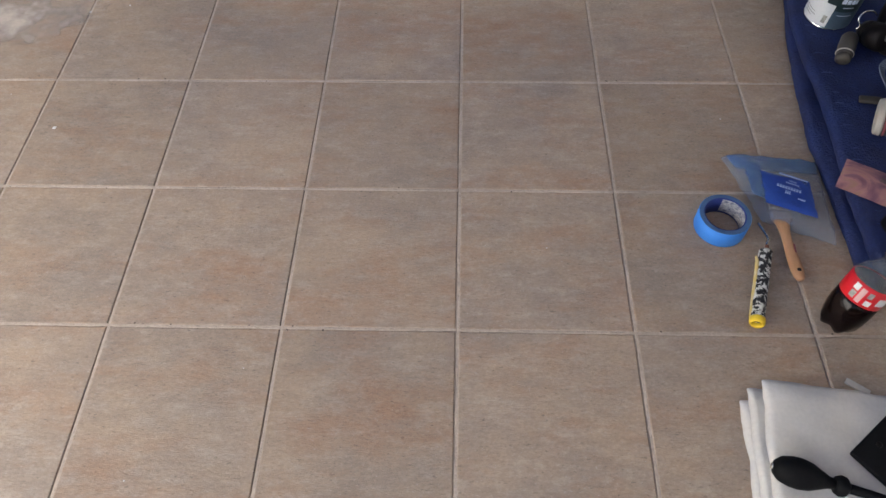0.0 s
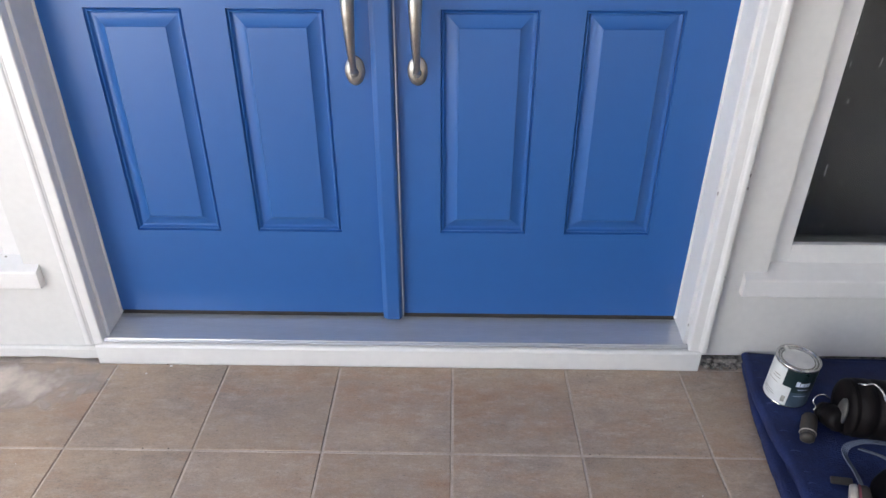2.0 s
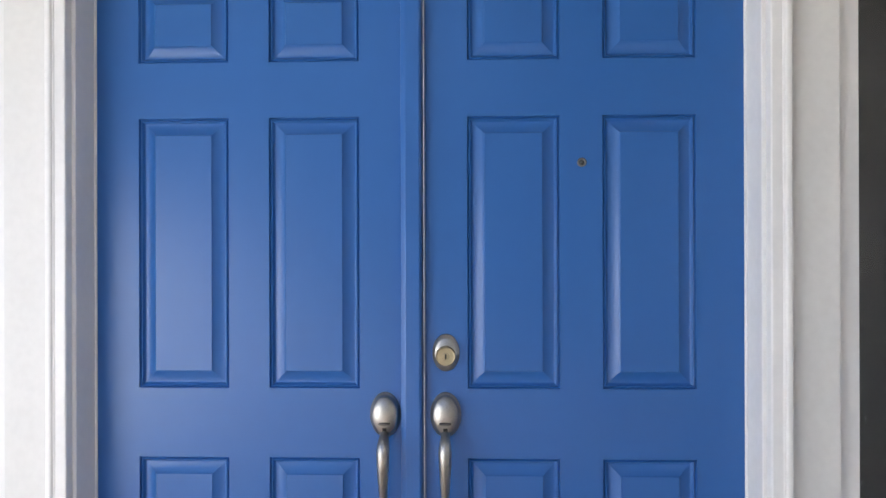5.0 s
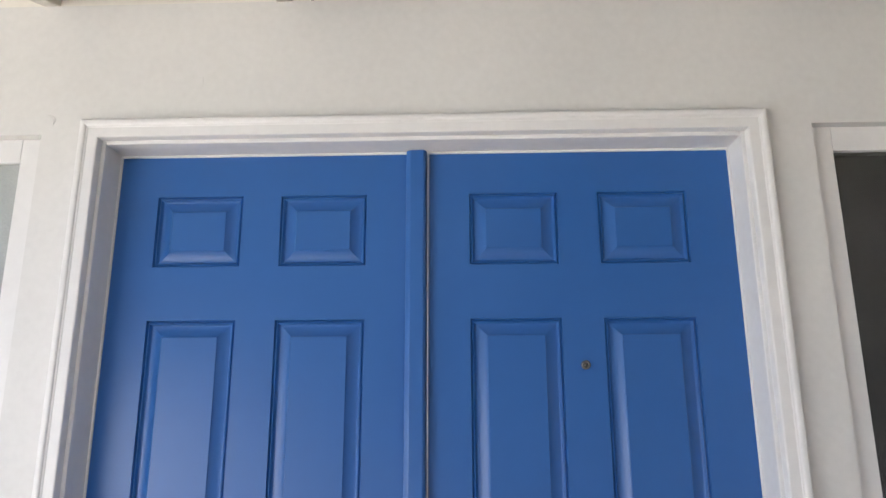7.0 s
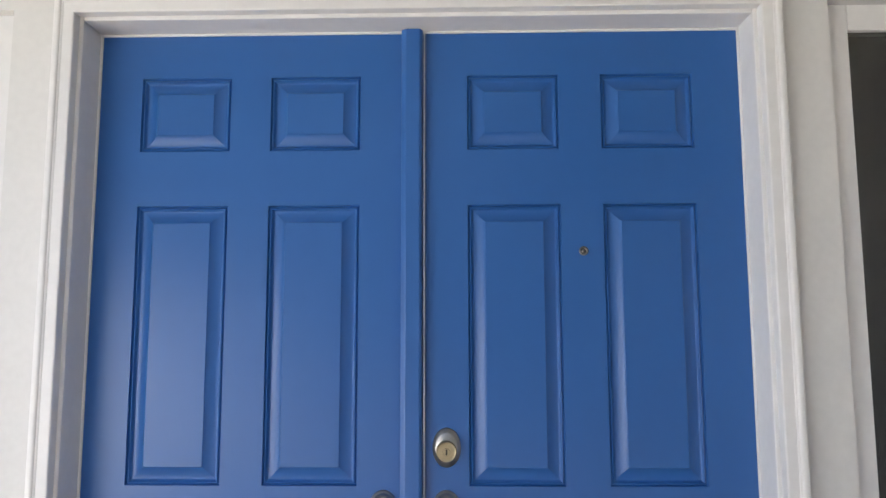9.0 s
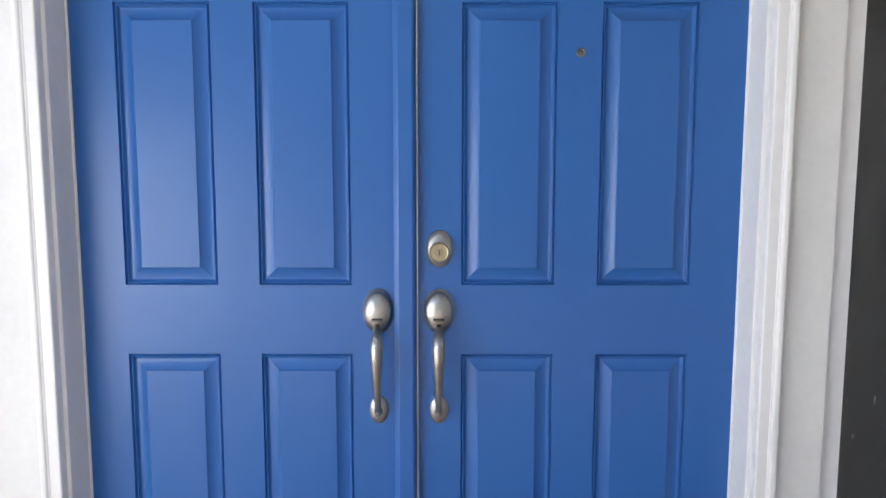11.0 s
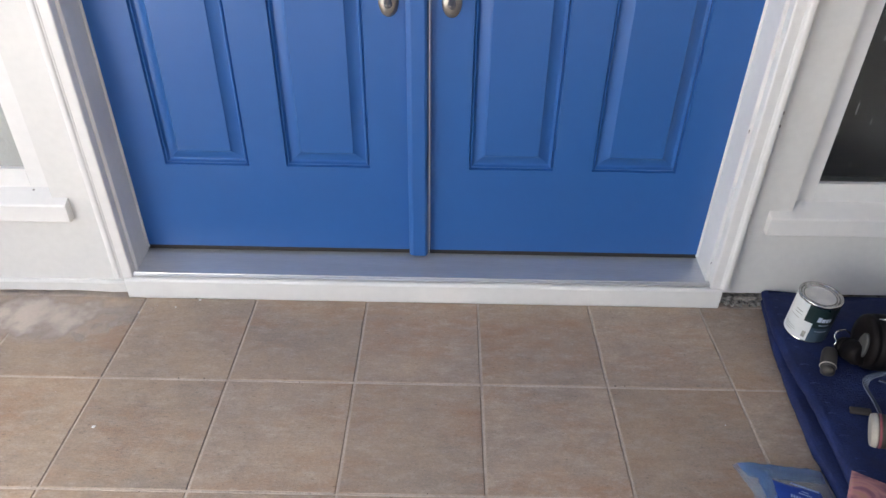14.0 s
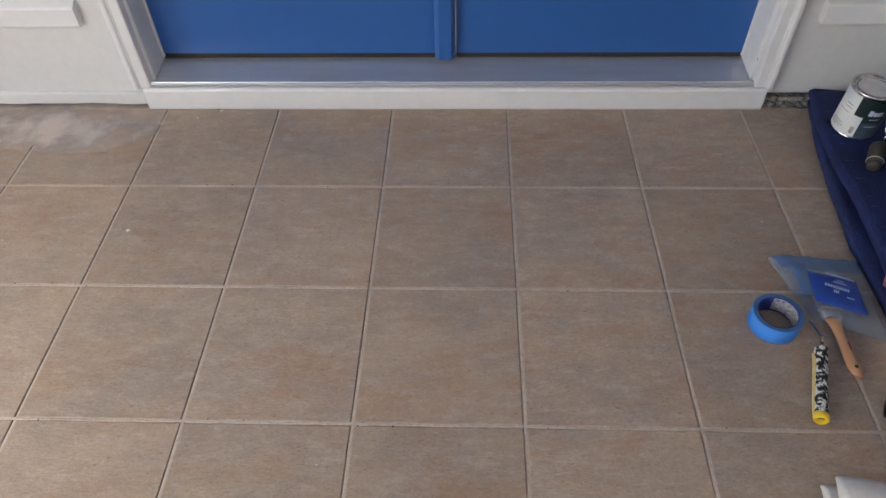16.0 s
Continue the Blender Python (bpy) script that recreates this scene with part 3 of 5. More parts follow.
# ---- sidelight windows ----
def side_window(name, a, b, inner, label, glass):
    w = thing(name, label, "window", kind="structure")
    z0, z1 = 0.306, WIN_Z[1]
    fw, y0, y1 = 0.056 if inner == "a" else 0.061, -0.059, -0.017
    soften(part("stile", box(a, a + fw, y0, y1, z0, z1, 0.002, 2), M_WHITE, w))
    soften(part("stile", box(b - fw, b, y0, y1, z0, z1, 0.002, 2), M_WHITE, w))
    soften(part("rail", box(a + fw, b - fw, y0, y1, z1 - 0.061, z1, 0.002, 2), M_WHITE, w))
    soften(part("rail", box(a + fw, b - fw, y0, y1, z0, z0 + 0.055, 0.002, 2), M_WHITE, w))
    pane = part("pane", box(a + fw, b - fw, -0.045, -0.039, z0 + 0.055, z1 - 0.061), glass, w, "dim obscure glass with faint streaks")
    pane.visible_shadow = False
    part("sill", along_x([(-0.017, 0.3110), (-0.057, 0.3110), (-0.1055, 0.2860), (-0.1080, 0.2825), (-0.1080, 0.2390), (-0.1055, 0.2360), (-0.084, 0.2360), (-0.084, 0.2920), (-0.017, 0.2920)],
                         a - 0.057 if inner == "a" else a - 0.05, b + 0.05 if inner == "a" else b + 0.039), M_WHITE, w, "white painted projecting wooden sill")
    return w


side_window("window_1", *WIN_L, "b", "narrow white framed sidelight with dim obscure glass", M_GLASS)
win_r = side_window("window_2", *WIN_R, "a", "narrow white framed sidelight with dark glass", M_GLASS_DARK)


def slivers():
    """Thin pale scratches and dried drips on a pane."""
    rng = random.Random(9)
    bm = bmesh.new()
    for x, z, w, h in [(1.0195, 0.556, 0.0012, 0.013), (1.0212, 0.545, 0.0008, 0.006), (1.066, 0.806, 0.0010, 0.010)] + [
            (rng.uniform(0.99, 1.30), rng.uniform(0.40, 1.5), rng.uniform(0.0005, 0.0010), rng.uniform(0.002, 0.008)) for _ in range(22)]:
        lean = rng.uniform(-0.3, 0.3) * h
        loops([[(x - w, y, z - h), (x + w, y, z - h), (x + w + lean, y, z + h), (x - w + lean, y, z + h)] for y in (-0.0449, -0.0454)], bm=bm)
    return bm


part("dried_drips", slivers(), material("dried pale drips", (0.30, 0.30, 0.29), 0.8, vary=0.3, scale=80), win_r, "pale scratches and dried drips")["kind"] = "stuff"

# ---- materials of the loose things ----
M_QUILT = material("navy quilted cloth", (0.011, 0.023, 0.102), 0.9, second=(0.0075, 0.0135, 0.062), vary=0.25, scale=14, bump=0.7, bump_scale=220)
M_STITCH = material("pale stitching", (0.030, 0.052, 0.170), 0.9, vary=0.2)
M_TAPE = material("bright blue masking tape", (0.050, 0.245, 0.74), 0.6, vary=0.06, scale=20, bump=0.1, bump_scale=120)
M_TAPE_SIDE = material("tape roll edge", (0.060, 0.13, 0.27), 0.75, vary=0.12, scale=40)
M_CARD = material("printed card core", (0.60, 0.58, 0.55), 0.8, second=(0.10, 0.11, 0.18), vary=0.2, scale=130, stretch=(1, 1, 2.4))
M_CORE = material("dark blue core print", (0.02, 0.04, 0.22), 0.7, vary=0.15, scale=30)
M_BAG = material("thin clear plastic film", (0.36, 0.47, 0.62), 0.11, vary=0.3, scale=14, alpha=0.19, bump=0.7, bump_scale=40, spec=0.8, coat=0.8)
M_PRINT = material("blue printed label", (0.010, 0.038, 0.25), 0.35, second=(0.022, 0.075, 0.36), vary=0.1, scale=16)
M_BAR = material("white print", (0.62, 0.66, 0.75), 0.5, second=(0.40, 0.44, 0.55), scale=60, vary=0.05)
M_SLEEVE_PRINT = material("faded pale blue print", (0.46, 0.54, 0.72), 0.5, second=(0.16, 0.24, 0.52), vary=0.1, scale=55)
M_WOOD = material("varnished beech", (0.52, 0.29, 0.15), 0.42, second=(0.42, 0.22, 0.11), vary=0.12, scale=18, stretch=(5, 0.8, 5), coat=0.3)
M_FERRULE = material("dull copper plate", (0.46, 0.30, 0.22), 0.4, metal=0.7, vary=0.12, scale=30)
M_BRISTLE = material("tan brush bristles", (0.46, 0.33, 0.25), 0.8, vary=0.25, scale=60, stretch=(6, 0.5, 6))
M_YELLOW = material("yellow plastic", (0.75, 0.52, 0.03), 0.4, vary=0.08, scale=20)
M_GUARD = material("yellow plastic with dried cream paint", (0.60, 0.40, 0.05), 0.5, second=(0.60, 0.52, 0.33), vary=0.15, scale=45, bump=0.3, bump_scale=90)
M_RED = material("red plastic", (0.60, 0.015, 0.020), 0.35, vary=0.06, scale=20)
M_BLACK = material("black rubber", (0.006, 0.006, 0.0065), 0.62, vary=0.2, scale=25, bump=0.15, bump_scale=200, spec=0.14)
M_CHARCOAL = material("dark charcoal plastic", (0.009, 0.007, 0.007), 0.55, vary=0.3, scale=25, bump=0.1, bump_scale=120, spec=0.15)
M_GREYPL = material("grey rubbery plastic", (0.044, 0.038, 0.033), 0.6, vary=0.15, scale=25)
M_CAP = material("worn grey plate", (0.080, 0.077, 0.072), 0.6, vary=0.25, scale=25)
M_STRAP = material("grey blue woven strap", (0.085, 0.105, 0.155), 0.85, vary=0.2, scale=60, bump=0.5, bump_scale=400)
M_CREAM = material("dusty cream filter", (0.40, 0.37, 0.32), 0.85, vary=0.12, scale=30)
M_PINK = material("dull magenta band", (0.22, 0.06, 0.075), 0.6, vary=0.1)
M_TOWEL = material("white cotton cloth", (0.60, 0.57, 0.52), 0.95, second=(0.49, 0.495, 0.50), vary=0.07, scale=13, bump=0.25, bump_scale=900)
M_PACK = material("pinkish foil packet", (0.38, 0.21, 0.20), 0.35, second=(0.13, 0.065, 0.085), vary=0.3, scale=38, bump=0.4, bump_scale=60)
pn, pl = M_PACK.node_tree.nodes, M_PACK.node_tree.links.new
ptc, pv, pmix, pr = pn.new("ShaderNodeTexCoord"), pn.new("ShaderNodeTexNoise"), pn.new("ShaderNodeMix"), pn.new("ShaderNodeValToRGB")
pv.inputs["Scale"].default_value, pv.inputs["Detail"].default_value, pv.inputs["Distortion"].default_value = 16.0, 3.0, 1.5
pl(ptc.outputs["Object"], pv.inputs["Vector"])
pr.color_ramp.elements[0].position, pr.color_ramp.elements[0].color = 0.30, (0.055, 0.022, 0.075, 1)
pr.color_ramp.elements[1].position, pr.color_ramp.elements[1].color = 0.66, (0.50, 0.34, 0.30, 1)
for at, tint in ((0.42, (0.22, 0.095, 0.13, 1)), (0.50, (0.42, 0.20, 0.19, 1)), (0.58, (0.36, 0.21, 0.13, 1))):
    pr.color_ramp.elements.new(at).color = tint
pl(pv.outputs["Fac"], pr.inputs[0])
pmix.data_type = "RGBA"
pmix.inputs[0].default_value = 0.75
phsv = next(nd for nd in pn if nd.type == "HUE_SAT")
pl(phsv.outputs[0], pmix.inputs[6])
pl(pr.outputs[0], pmix.inputs[7])
pl(pmix.outputs[2], pn["Principled BSDF"].inputs["Base Color"])
M_INK = material("dark packet print", (0.055, 0.045, 0.050), 0.4, second=(0.17, 0.10, 0.11), vary=0.3, scale=70)
M_PET = material("clear bottle plastic", (0.22, 0.22, 0.23), 0.06, vary=0.2, scale=30, alpha=0.42, bump=0.5, bump_scale=38, spec=0.8, coat=1.0)
M_COLA = material("dark soft drink", (0.006, 0.003, 0.0025), 0.14, vary=0.1, spec=0.25)
M_COLA_TOP = material("still cola surface", (0.010, 0.005, 0.004), 0.6, vary=0.2, spec=0.1)
M_LABEL_RED = material("red bottle label", (0.62, 0.012, 0.022), 0.35, vary=0.05, scale=20)
M_LABEL_GREY = material("grey printed panel", (0.38, 0.36, 0.32), 0.4, second=(0.20, 0.20, 0.18), vary=0.2, scale=160)
M_LABEL_PINK = material("pale pink printed panel", (0.62, 0.36, 0.34), 0.4, vary=0.1, scale=90)
M_LABEL_WHITE = material("white can label", (0.66, 0.67, 0.66), 0.45, vary=0.05, scale=20)
M_LABEL_GREEN = material("dark green can label", (0.012, 0.026, 0.028), 0.30, vary=0.15, scale=12)
M_LABEL_TEAL = material("slate blue can label", (0.055, 0.085, 0.120), 0.35, vary=0.15, scale=12)
M_LIDPAINT = material("lid smeared with pale paint", (0.50, 0.50, 0.50), 0.5, second=(0.68, 0.67, 0.64), vary=0.1, scale=25, bump=0.3, bump_scale=60)


def nap_material():
    """Short roller nap crusted with black and white paint."""
    m = material("paint-crusted roller nap", (0.60, 0.60, 0.57), 0.8, second=(0.010, 0.010, 0.012), vary=0.25, scale=130, bump=1.0, bump_scale=160)
    for nd in m.node_tree.nodes:
        if nd.type == "VALTORGB":
            nd.color_ramp.elements[0].position, nd.color_ramp.elements[1].position = 0.49, 0.55
    return m


M_NAP = nap_material()


# ---- folded moving blanket ----
def blanket_layer(edge, z0, z1, seed, near, far):
    """One folded layer: a padded slab with a round fold along its free edge, sagging and quilted."""
    rings = []
    n = 96
    for i in range(n + 1):
        y = far + (near - far) * i / n
        x0 = edge(y) + 0.004 * noise.noise((y * 9, seed, 0)) + 0.0025 * noise.noise((y * 34, seed, 3))
        h = z1 - z0
        taper = min(1.0, 0.55 + 0.45 * min(i, n - i) / 3)
        row = []
        for k in range(9):
            a = radians(-90 - 180 * k / 8)
            row.append((x0 + h / 2 + h / 2 * math.cos(a) * 0.9, y, z0 + h / 2 + h / 2 * math.sin(a) * taper))
        for k in range(1, 33):
            x = x0 + h / 2 + (1.75 - x0 - h / 2) * (k / 32) ** 1.4
            q = 0.0030 * (abs(math.sin((x + y) * 42)) ** 0.5 + abs(math.sin((x - y) * 42)) ** 0.5)
            sink = 0.022 * min(1.0, max(0.0, (x - 1.00) / 0.12)) * min(1.0, max(0.0, (y + 0.23) / 0.10)) * (seed > 4)
            row.append((x, y, z0 + (h - 0.004) * taper - sink + q + 0.004 * noise.noise((x * 7, y * 7, seed))))
        row.append((1.75, y, z0))
        rings.append(row)
    return loops(rings)


def lower_edge(y):
    return 0.846 + 0.078 * max(0.0, (y + 0.62) / 0.52) ** 1.4 + 0.004 * math.sin(y * 6)


def upper_edge(y):
    return 0.862 + 0.020 * math.sin((y + 0.1) * 4.2) ** 2 + 0.055 * max(0.0, (y + 0.42) / 0.32) ** 1.6


blanket = thing("moving_blanket", "folded navy quilted moving blanket on the tiles by the wall", "blanket")
lower = part("lower_fold", blanket_layer(lower_edge, 0.001, 0.030, 2.0, -0.965, -0.097), M_QUILT, blanket, "", True)
upper = part("upper_fold", blanket_layer(upper_edge, 0.029, 0.058, 5.0, -0.945, -0.094), M_QUILT, blanket, "", True)
bm = bmesh.new()
rng = random.Random(3)
for i in range(26):
    y = -0.14 - 0.030 * i
    for k in range(2):
        if rng.random() < 0.45:
            continue
        x = upper_edge(y) + 0.012 + 0.010 * k
        s = 0.005 + 0.004 * rng.random()
        tube([(x, y, 0.0545 + 0.003 * k), (x + s, y - s * 0.45, 0.0575 + 0.002 * k), (x + 2 * s, y - s * 0.6, 0.0590)], 0.0005, 5, bm=bm)
for i in range(18):
    y = -0.20 - 0.040 * i
    if rng.random() < 0.4:
        continue
    x = lower_edge(y) + 0.002
    tube([(x, y, 0.020), (x + 0.006, y - 0.006, 0.026), (x + 0.013, y - 0.009, 0.030)], 0.0007, 5, bm=bm)
part("stitching", bm, M_STITCH, upper, "pale loose stitching")["kind"] = "stuff"

# ---- paint can ----
can = thing("paint_can", "quart paint can with white and dark green label on the blanket", "paint can", pose(0.960, -0.262, 0.0575, 1.5, 2.0, 0))
R, H = 0.0485, 0.117
part("body", lathe([(R - 0.003, 0.0), (R + 0.001, 0.0015), (R + 0.001, 0.005), (R, 0.006), (R, H - 0.006), (R + 0.0012, H - 0.004), (R + 0.0015, H), (R - 0.001, H + 0.001), (R - 0.004, H),
                    (R - 0.0045, H - 0.006)], 56, cap=True), M_STEEL, can, "", True)
lid = part("lid", lathe([(R - 0.0045, H - 0.0045), (R - 0.006, H - 0.0015), (R - 0.009, H - 0.002), (R - 0.011, H - 0.0055), (R - 0.013, H - 0.004), (0.002, H - 0.0035)], 56), M_STEEL, can, "", True)
part("paint_smear", lathe([(R - 0.0135, H - 0.0036), (R - 0.015, H - 0.0030), (0.002, H - 0.0028)], 40), M_LIDPAINT, lid, "pale dried paint smeared over the lid")


def wrap(r, a0, a1, z0, z1, seg=24, bulge=0.0006):
    """A label wrapped round an upright can, from angle a0 to a1."""
    rings = []
    for i in range(seg + 1):
        a = radians(a0 + (a1 - a0) * i / seg)
        rings.append([(rr * math.cos(a), rr * math.sin(a), z) for rr, z in ((r, z0), (r + bulge, z0), (r + bulge, z1), (r, z1))])
    return loops(rings)


label = part("label", wrap(R, 222, 420, 0.050, H - 0.0075, 48), M_LABEL_GREEN, can, "dark green paper label")
part("label_base", wrap(R, 222, 420, 0.006, 0.050, 48), M_LABEL_TEAL, label, "slate blue lower band")
part("label_white", wrap(R, 130, 222, 0.006, H - 0.0075, 24, 0.0008), M_LABEL_WHITE, label, "white data panel")
part("label_flap", wrap(R, 222, 246, 0.008, 0.062, 8, 0.0010), M_LABEL_WHITE, label, "white data panel")
for a0, a1, z0, z1 in ((254, 264, 0.070, 0.084), (266, 275, 0.070, 0.080), (277, 284, 0.070, 0.080), (286, 292, 0.070, 0.080), (262, 290, 0.0595, 0.0610), (258, 294, 0.040, 0.0412)):
    part("print_bar", wrap(R, a0, a1, z0, z1, 5, 0.0012), M_BAR, label, "white printed bar")
for a0, a1, z0, z1 in ((230, 240, 0.016, 0.034), (190, 210, 0.080, 0.082), (188, 212, 0.072, 0.0735), (175, 208, 0.060, 0.0612), (170, 206, 0.030, 0.0312), (170, 210, 0.024, 0.0252), (172, 200, 0.018, 0.0192)):
    part("print_bar", wrap(R, a0, a1, z0, z1, 6, 0.0013), M_LABEL_GREY, label, "grey printed bar")

# ---- dark power tool behind the can ----
tool = thing("power_tool", "black cylindrical power tool with a side grip lying on the blanket", "power tool", pose(1.078, -0.385, 0.060, 0, 0, -8))
part("motor_body", lathe([(0.0374, -0.002), (0.0550, 0.000), (0.0616, 0.006), (0.0638, 0.012), (0.0600, 0.014), (0.0600, 0.020), (0.0649, 0.022), (0.0660, 0.048), (0.0627, 0.050), (0.0627, 0.058), (0.0660, 0.060), (0.0660, 0.100), (0.0627, 0.104), (0.0649, 0.160), (0.0572, 0.220), (0.0330, 0.240)], 40), M_CHARCOAL, tool, "", True, pose(-0.055, 0.005, 0.066, 0, 90, 0))
part("vent_cap", oval_plate(0.020, 0.034, [(1, 0), (1, 0.004), (0.9, 0.006), (0.3, 0.007), (0.02, 0.007)], 30), M_CAP, tool, "grey oval end cap", True, pose(-0.0590, -0.020, 0.072, 0, 0, -90))
part("gear_head", lathe([(0.014, -0.004), (0.021, 0.0), (0.024, 0.010), (0.0255, 0.016), (0.0225, 0.018), (0.0225, 0.022), (0.026, 0.024), (0.028, 0.05), (0.024, 0.064), (0.02, 0.066)], 32), M_CHARCOAL, tool, "", True, pose(-0.080, 0.024, 0.030, 70, 0, 20))
grip = part("side_grip", lathe([(0.0135, 0), (0.0165, 0.006), (0.0175, 0.030), (0.0165, 0.052), (0.013, 0.056)], 28), M_GREYPL, tool, "grey ribbed side grip", True, pose(-0.1130, 0.0010, 0.030, 103, 0, -17))
part("collar", lathe([(0.0172, 0), (0.0182, 0.0015), (0.0172, 0.003)], 28), M_CREAM, grip, "pale ring", True, pose(0, 0, 0.047))
part("grip_cap", lathe([(0.013, 0), (0.0155, 0.004), (0.0150, 0.012), (0.008, 0.016)], 28), M_GREYPL, grip, "", True, pose(0, 0, 0.053))
part("bail_wire", tube(curve_points([(-0.078, 0.016, 0.074), (-0.090, 0.018, 0.082), (-0.106, 0.016, 0.078), (-0.112, 0.010, 0.066), (-0.106, 0.004, 0.056), (-0.110, 0.002, 0.046)], 20), 0.0014, 8), M_STEEL, tool, "bent steel wire", True)
part("trigger_clip", tube(curve_points([(-0.034, 0.012, 0.126), (-0.022, 0.002, 0.135), (-0.004, 0.006, 0.134), (0.006, -0.012, 0.131), (0.010, -0.032, 0.121)], 20), 0.0026, 8), M_STEEL, tool, "bent steel clip", True)

# ---- respirator ----
resp = thing("respirator", "dusty half-face respirator with grey straps on the blanket", "respirator", pose(1.020, -0.600, 0.060, 0, 0, 0))
shell = bmesh.new()
bmesh.ops.create_uvsphere(shell, u_segments=32, v_segments=20, radius=0.05)
bmesh.ops.scale(shell, vec=(1.15, 0.95, 0.85), verts=shell.verts)
for v in shell.verts:
    v.co.z += 0.042 + 0.006 * math.sin(v.co.x * 60)
    v.co.x += 0.012 * math.sin(v.co.y * 40)
part("facepiece", shell, M_CHARCOAL, resp, "dark grey rubber facepiece", True, pose(0.014, 0.006, 0.002, 0, 0, 20))
cart = part("cartridge", lathe([(0.030, 0), (0.038, 0.001), (0.0395, 0.004), (0.0395, 0.020), (0.033, 0.026), (0.02, 0.029)], 40), M_GREYPL, resp, "grey filter cartridge", True,
            Matrix.Translation((-0.080, -0.024, 0.050)) @ Vector((0.90, -0.38, 0.22)).to_track_quat("Z", "Y").to_matrix().to_4x4() @ Matrix.Scale(0.86, 4))
part("filter_pad", lathe([(0.028, -0.0150), (0.035, -0.0144), (0.0385, -0.0125), (0.0380, -0.0095), (0.0395, -0.0088), (0.0392, -0.0055), (0.0402, -0.0050), (0.0400, -0.001), (0.036, 0.001)], 40), M_CREAM, cart, "dusty cream filter pad", True)
part("band", lathe([(0.0385, 0.002), (0.0404, 0.003), (0.0404, 0.007), (0.0385, 0.008)], 40), M_PINK, cart, "dull magenta band", True)
part("valve", lathe([(0.022, 0), (0.026, 0.003), (0.026, 0.014), (0.018, 0.020), (0.004, 0.021)], 30), M_CHARCOAL, resp, "", True, pose(0.018, -0.047, 0.050, 70, 0, 10))


def strap(points, width, parent, name="strap"):
    pts = curve_points(points, 40)
    rings = []
    for i, p in enumerate(pts):
        d = (pts[min(i + 1, 40)] - pts[max(i - 1, 0)]).normalized()
        s = d.cross(Vector((0.35, 0.2, 1))).normalized()
        up = s.cross(d).normalized()
        rings.append([p + s * width / 2 * a + up * 0.0011 * b for a, b in ((-1, -1), (1, -1), (1, 1), (-1, 1))])
    return part(name, loops(rings), M_STRAP, parent, "grey blue elastic strap", False)


strap([(-0.036, 0.012, 0.014), (-0.040, 0.024, 0.034), (-0.046, 0.050, 0.050), (-0.057, 0.079, 0.066), (-0.051, 0.094, 0.076), (-0.030, 0.099, 0.084), (0.000, 0.097, 0.090), (0.050, 0.085, 0.085), (0.100, 0.060, 0.06)], 0.014, resp)
strap([(-0.030, 0.085, 0.082), (0.000, 0.040, 0.098), (0.006, -0.010, 0.094), (0.002, -0.045, 0.070), (-0.010, -0.070, 0.030)], 0.016, resp)
part("strap_buckle", box(-0.021, 0.021, -0.009, 0.009, 0.0, 0.008, 0.0038, 3), M_GREYPL, resp, "grey plastic strap end", True, pose(-0.054, 0.066, 0.004, 6, -8, -16))

# ---- flat packet ----
rings = []
for i in range(25):
    u = i / 24
    rings.append([(u * 0.19, v * 0.075, 0.0012 + 0.0065 * (math.sin(math.pi * min(max((u - 0.04) / 0.92, 0), 1)) ** 0.4 * math.sin(math.pi * v) ** 0.6 if 0 < v < 1 else 0) * s
                   + 0.0022 * noise.noise((u * 6, v * 4, 2)))
                  for v, s in [(k / 8, 1) for k in range(9)] + [(k / 8, 0) for k in range(8, -1, -1)]])
pack = tagged(part("sanding_packet", loops(rings), M_PACK, None, "", True, pose(0.836, -0.752, 0.0615, 3, 0, -31)), "crumpled pinkish foil packet on the blanket", "packet")
for u, v, w, h, rz in ((0.088, 0.046, 0.050, 0.012, -8), (0.150, 0.030, 0.03, 0.010, 0)):
    part("print_patch", box(-w / 2, w / 2, -h / 2, h / 2, 0, 0.0008, 0.0003, 1), M_INK, pack, "dark printed patch", False, pose(u, v, 0.0078, 0, 0, rz))

# ---- red and black tape measure ----
meas = thing("tape_measure", "red and black tape measure on the blanket beside the bottle", "tape measure", pose(0.926, -0.872, 0.059, 0, 0, 8))
part("case", box(-0.034, 0.034, -0.044, 0.048, 0.0, 0.034, 0.010, 3), M_BLACK, meas, "", True)
part("side_plate", box(-0.029, 0.029, -0.041, 0.020, 0.024, 0.0385, 0.008, 3), M_RED, meas, "red plastic side plate", True)
part("front_plate", box(-0.0365, -0.026, -0.038, 0.010, 0.008, 0.028, 0.004, 2), M_RED, meas, "red plastic side plate", True)
part("end_clip", box(-0.012, 0.008, 0.044, 0.052, 0.004, 0.016, 0.0015, 1), M_STEEL, meas, "small bright end clip")

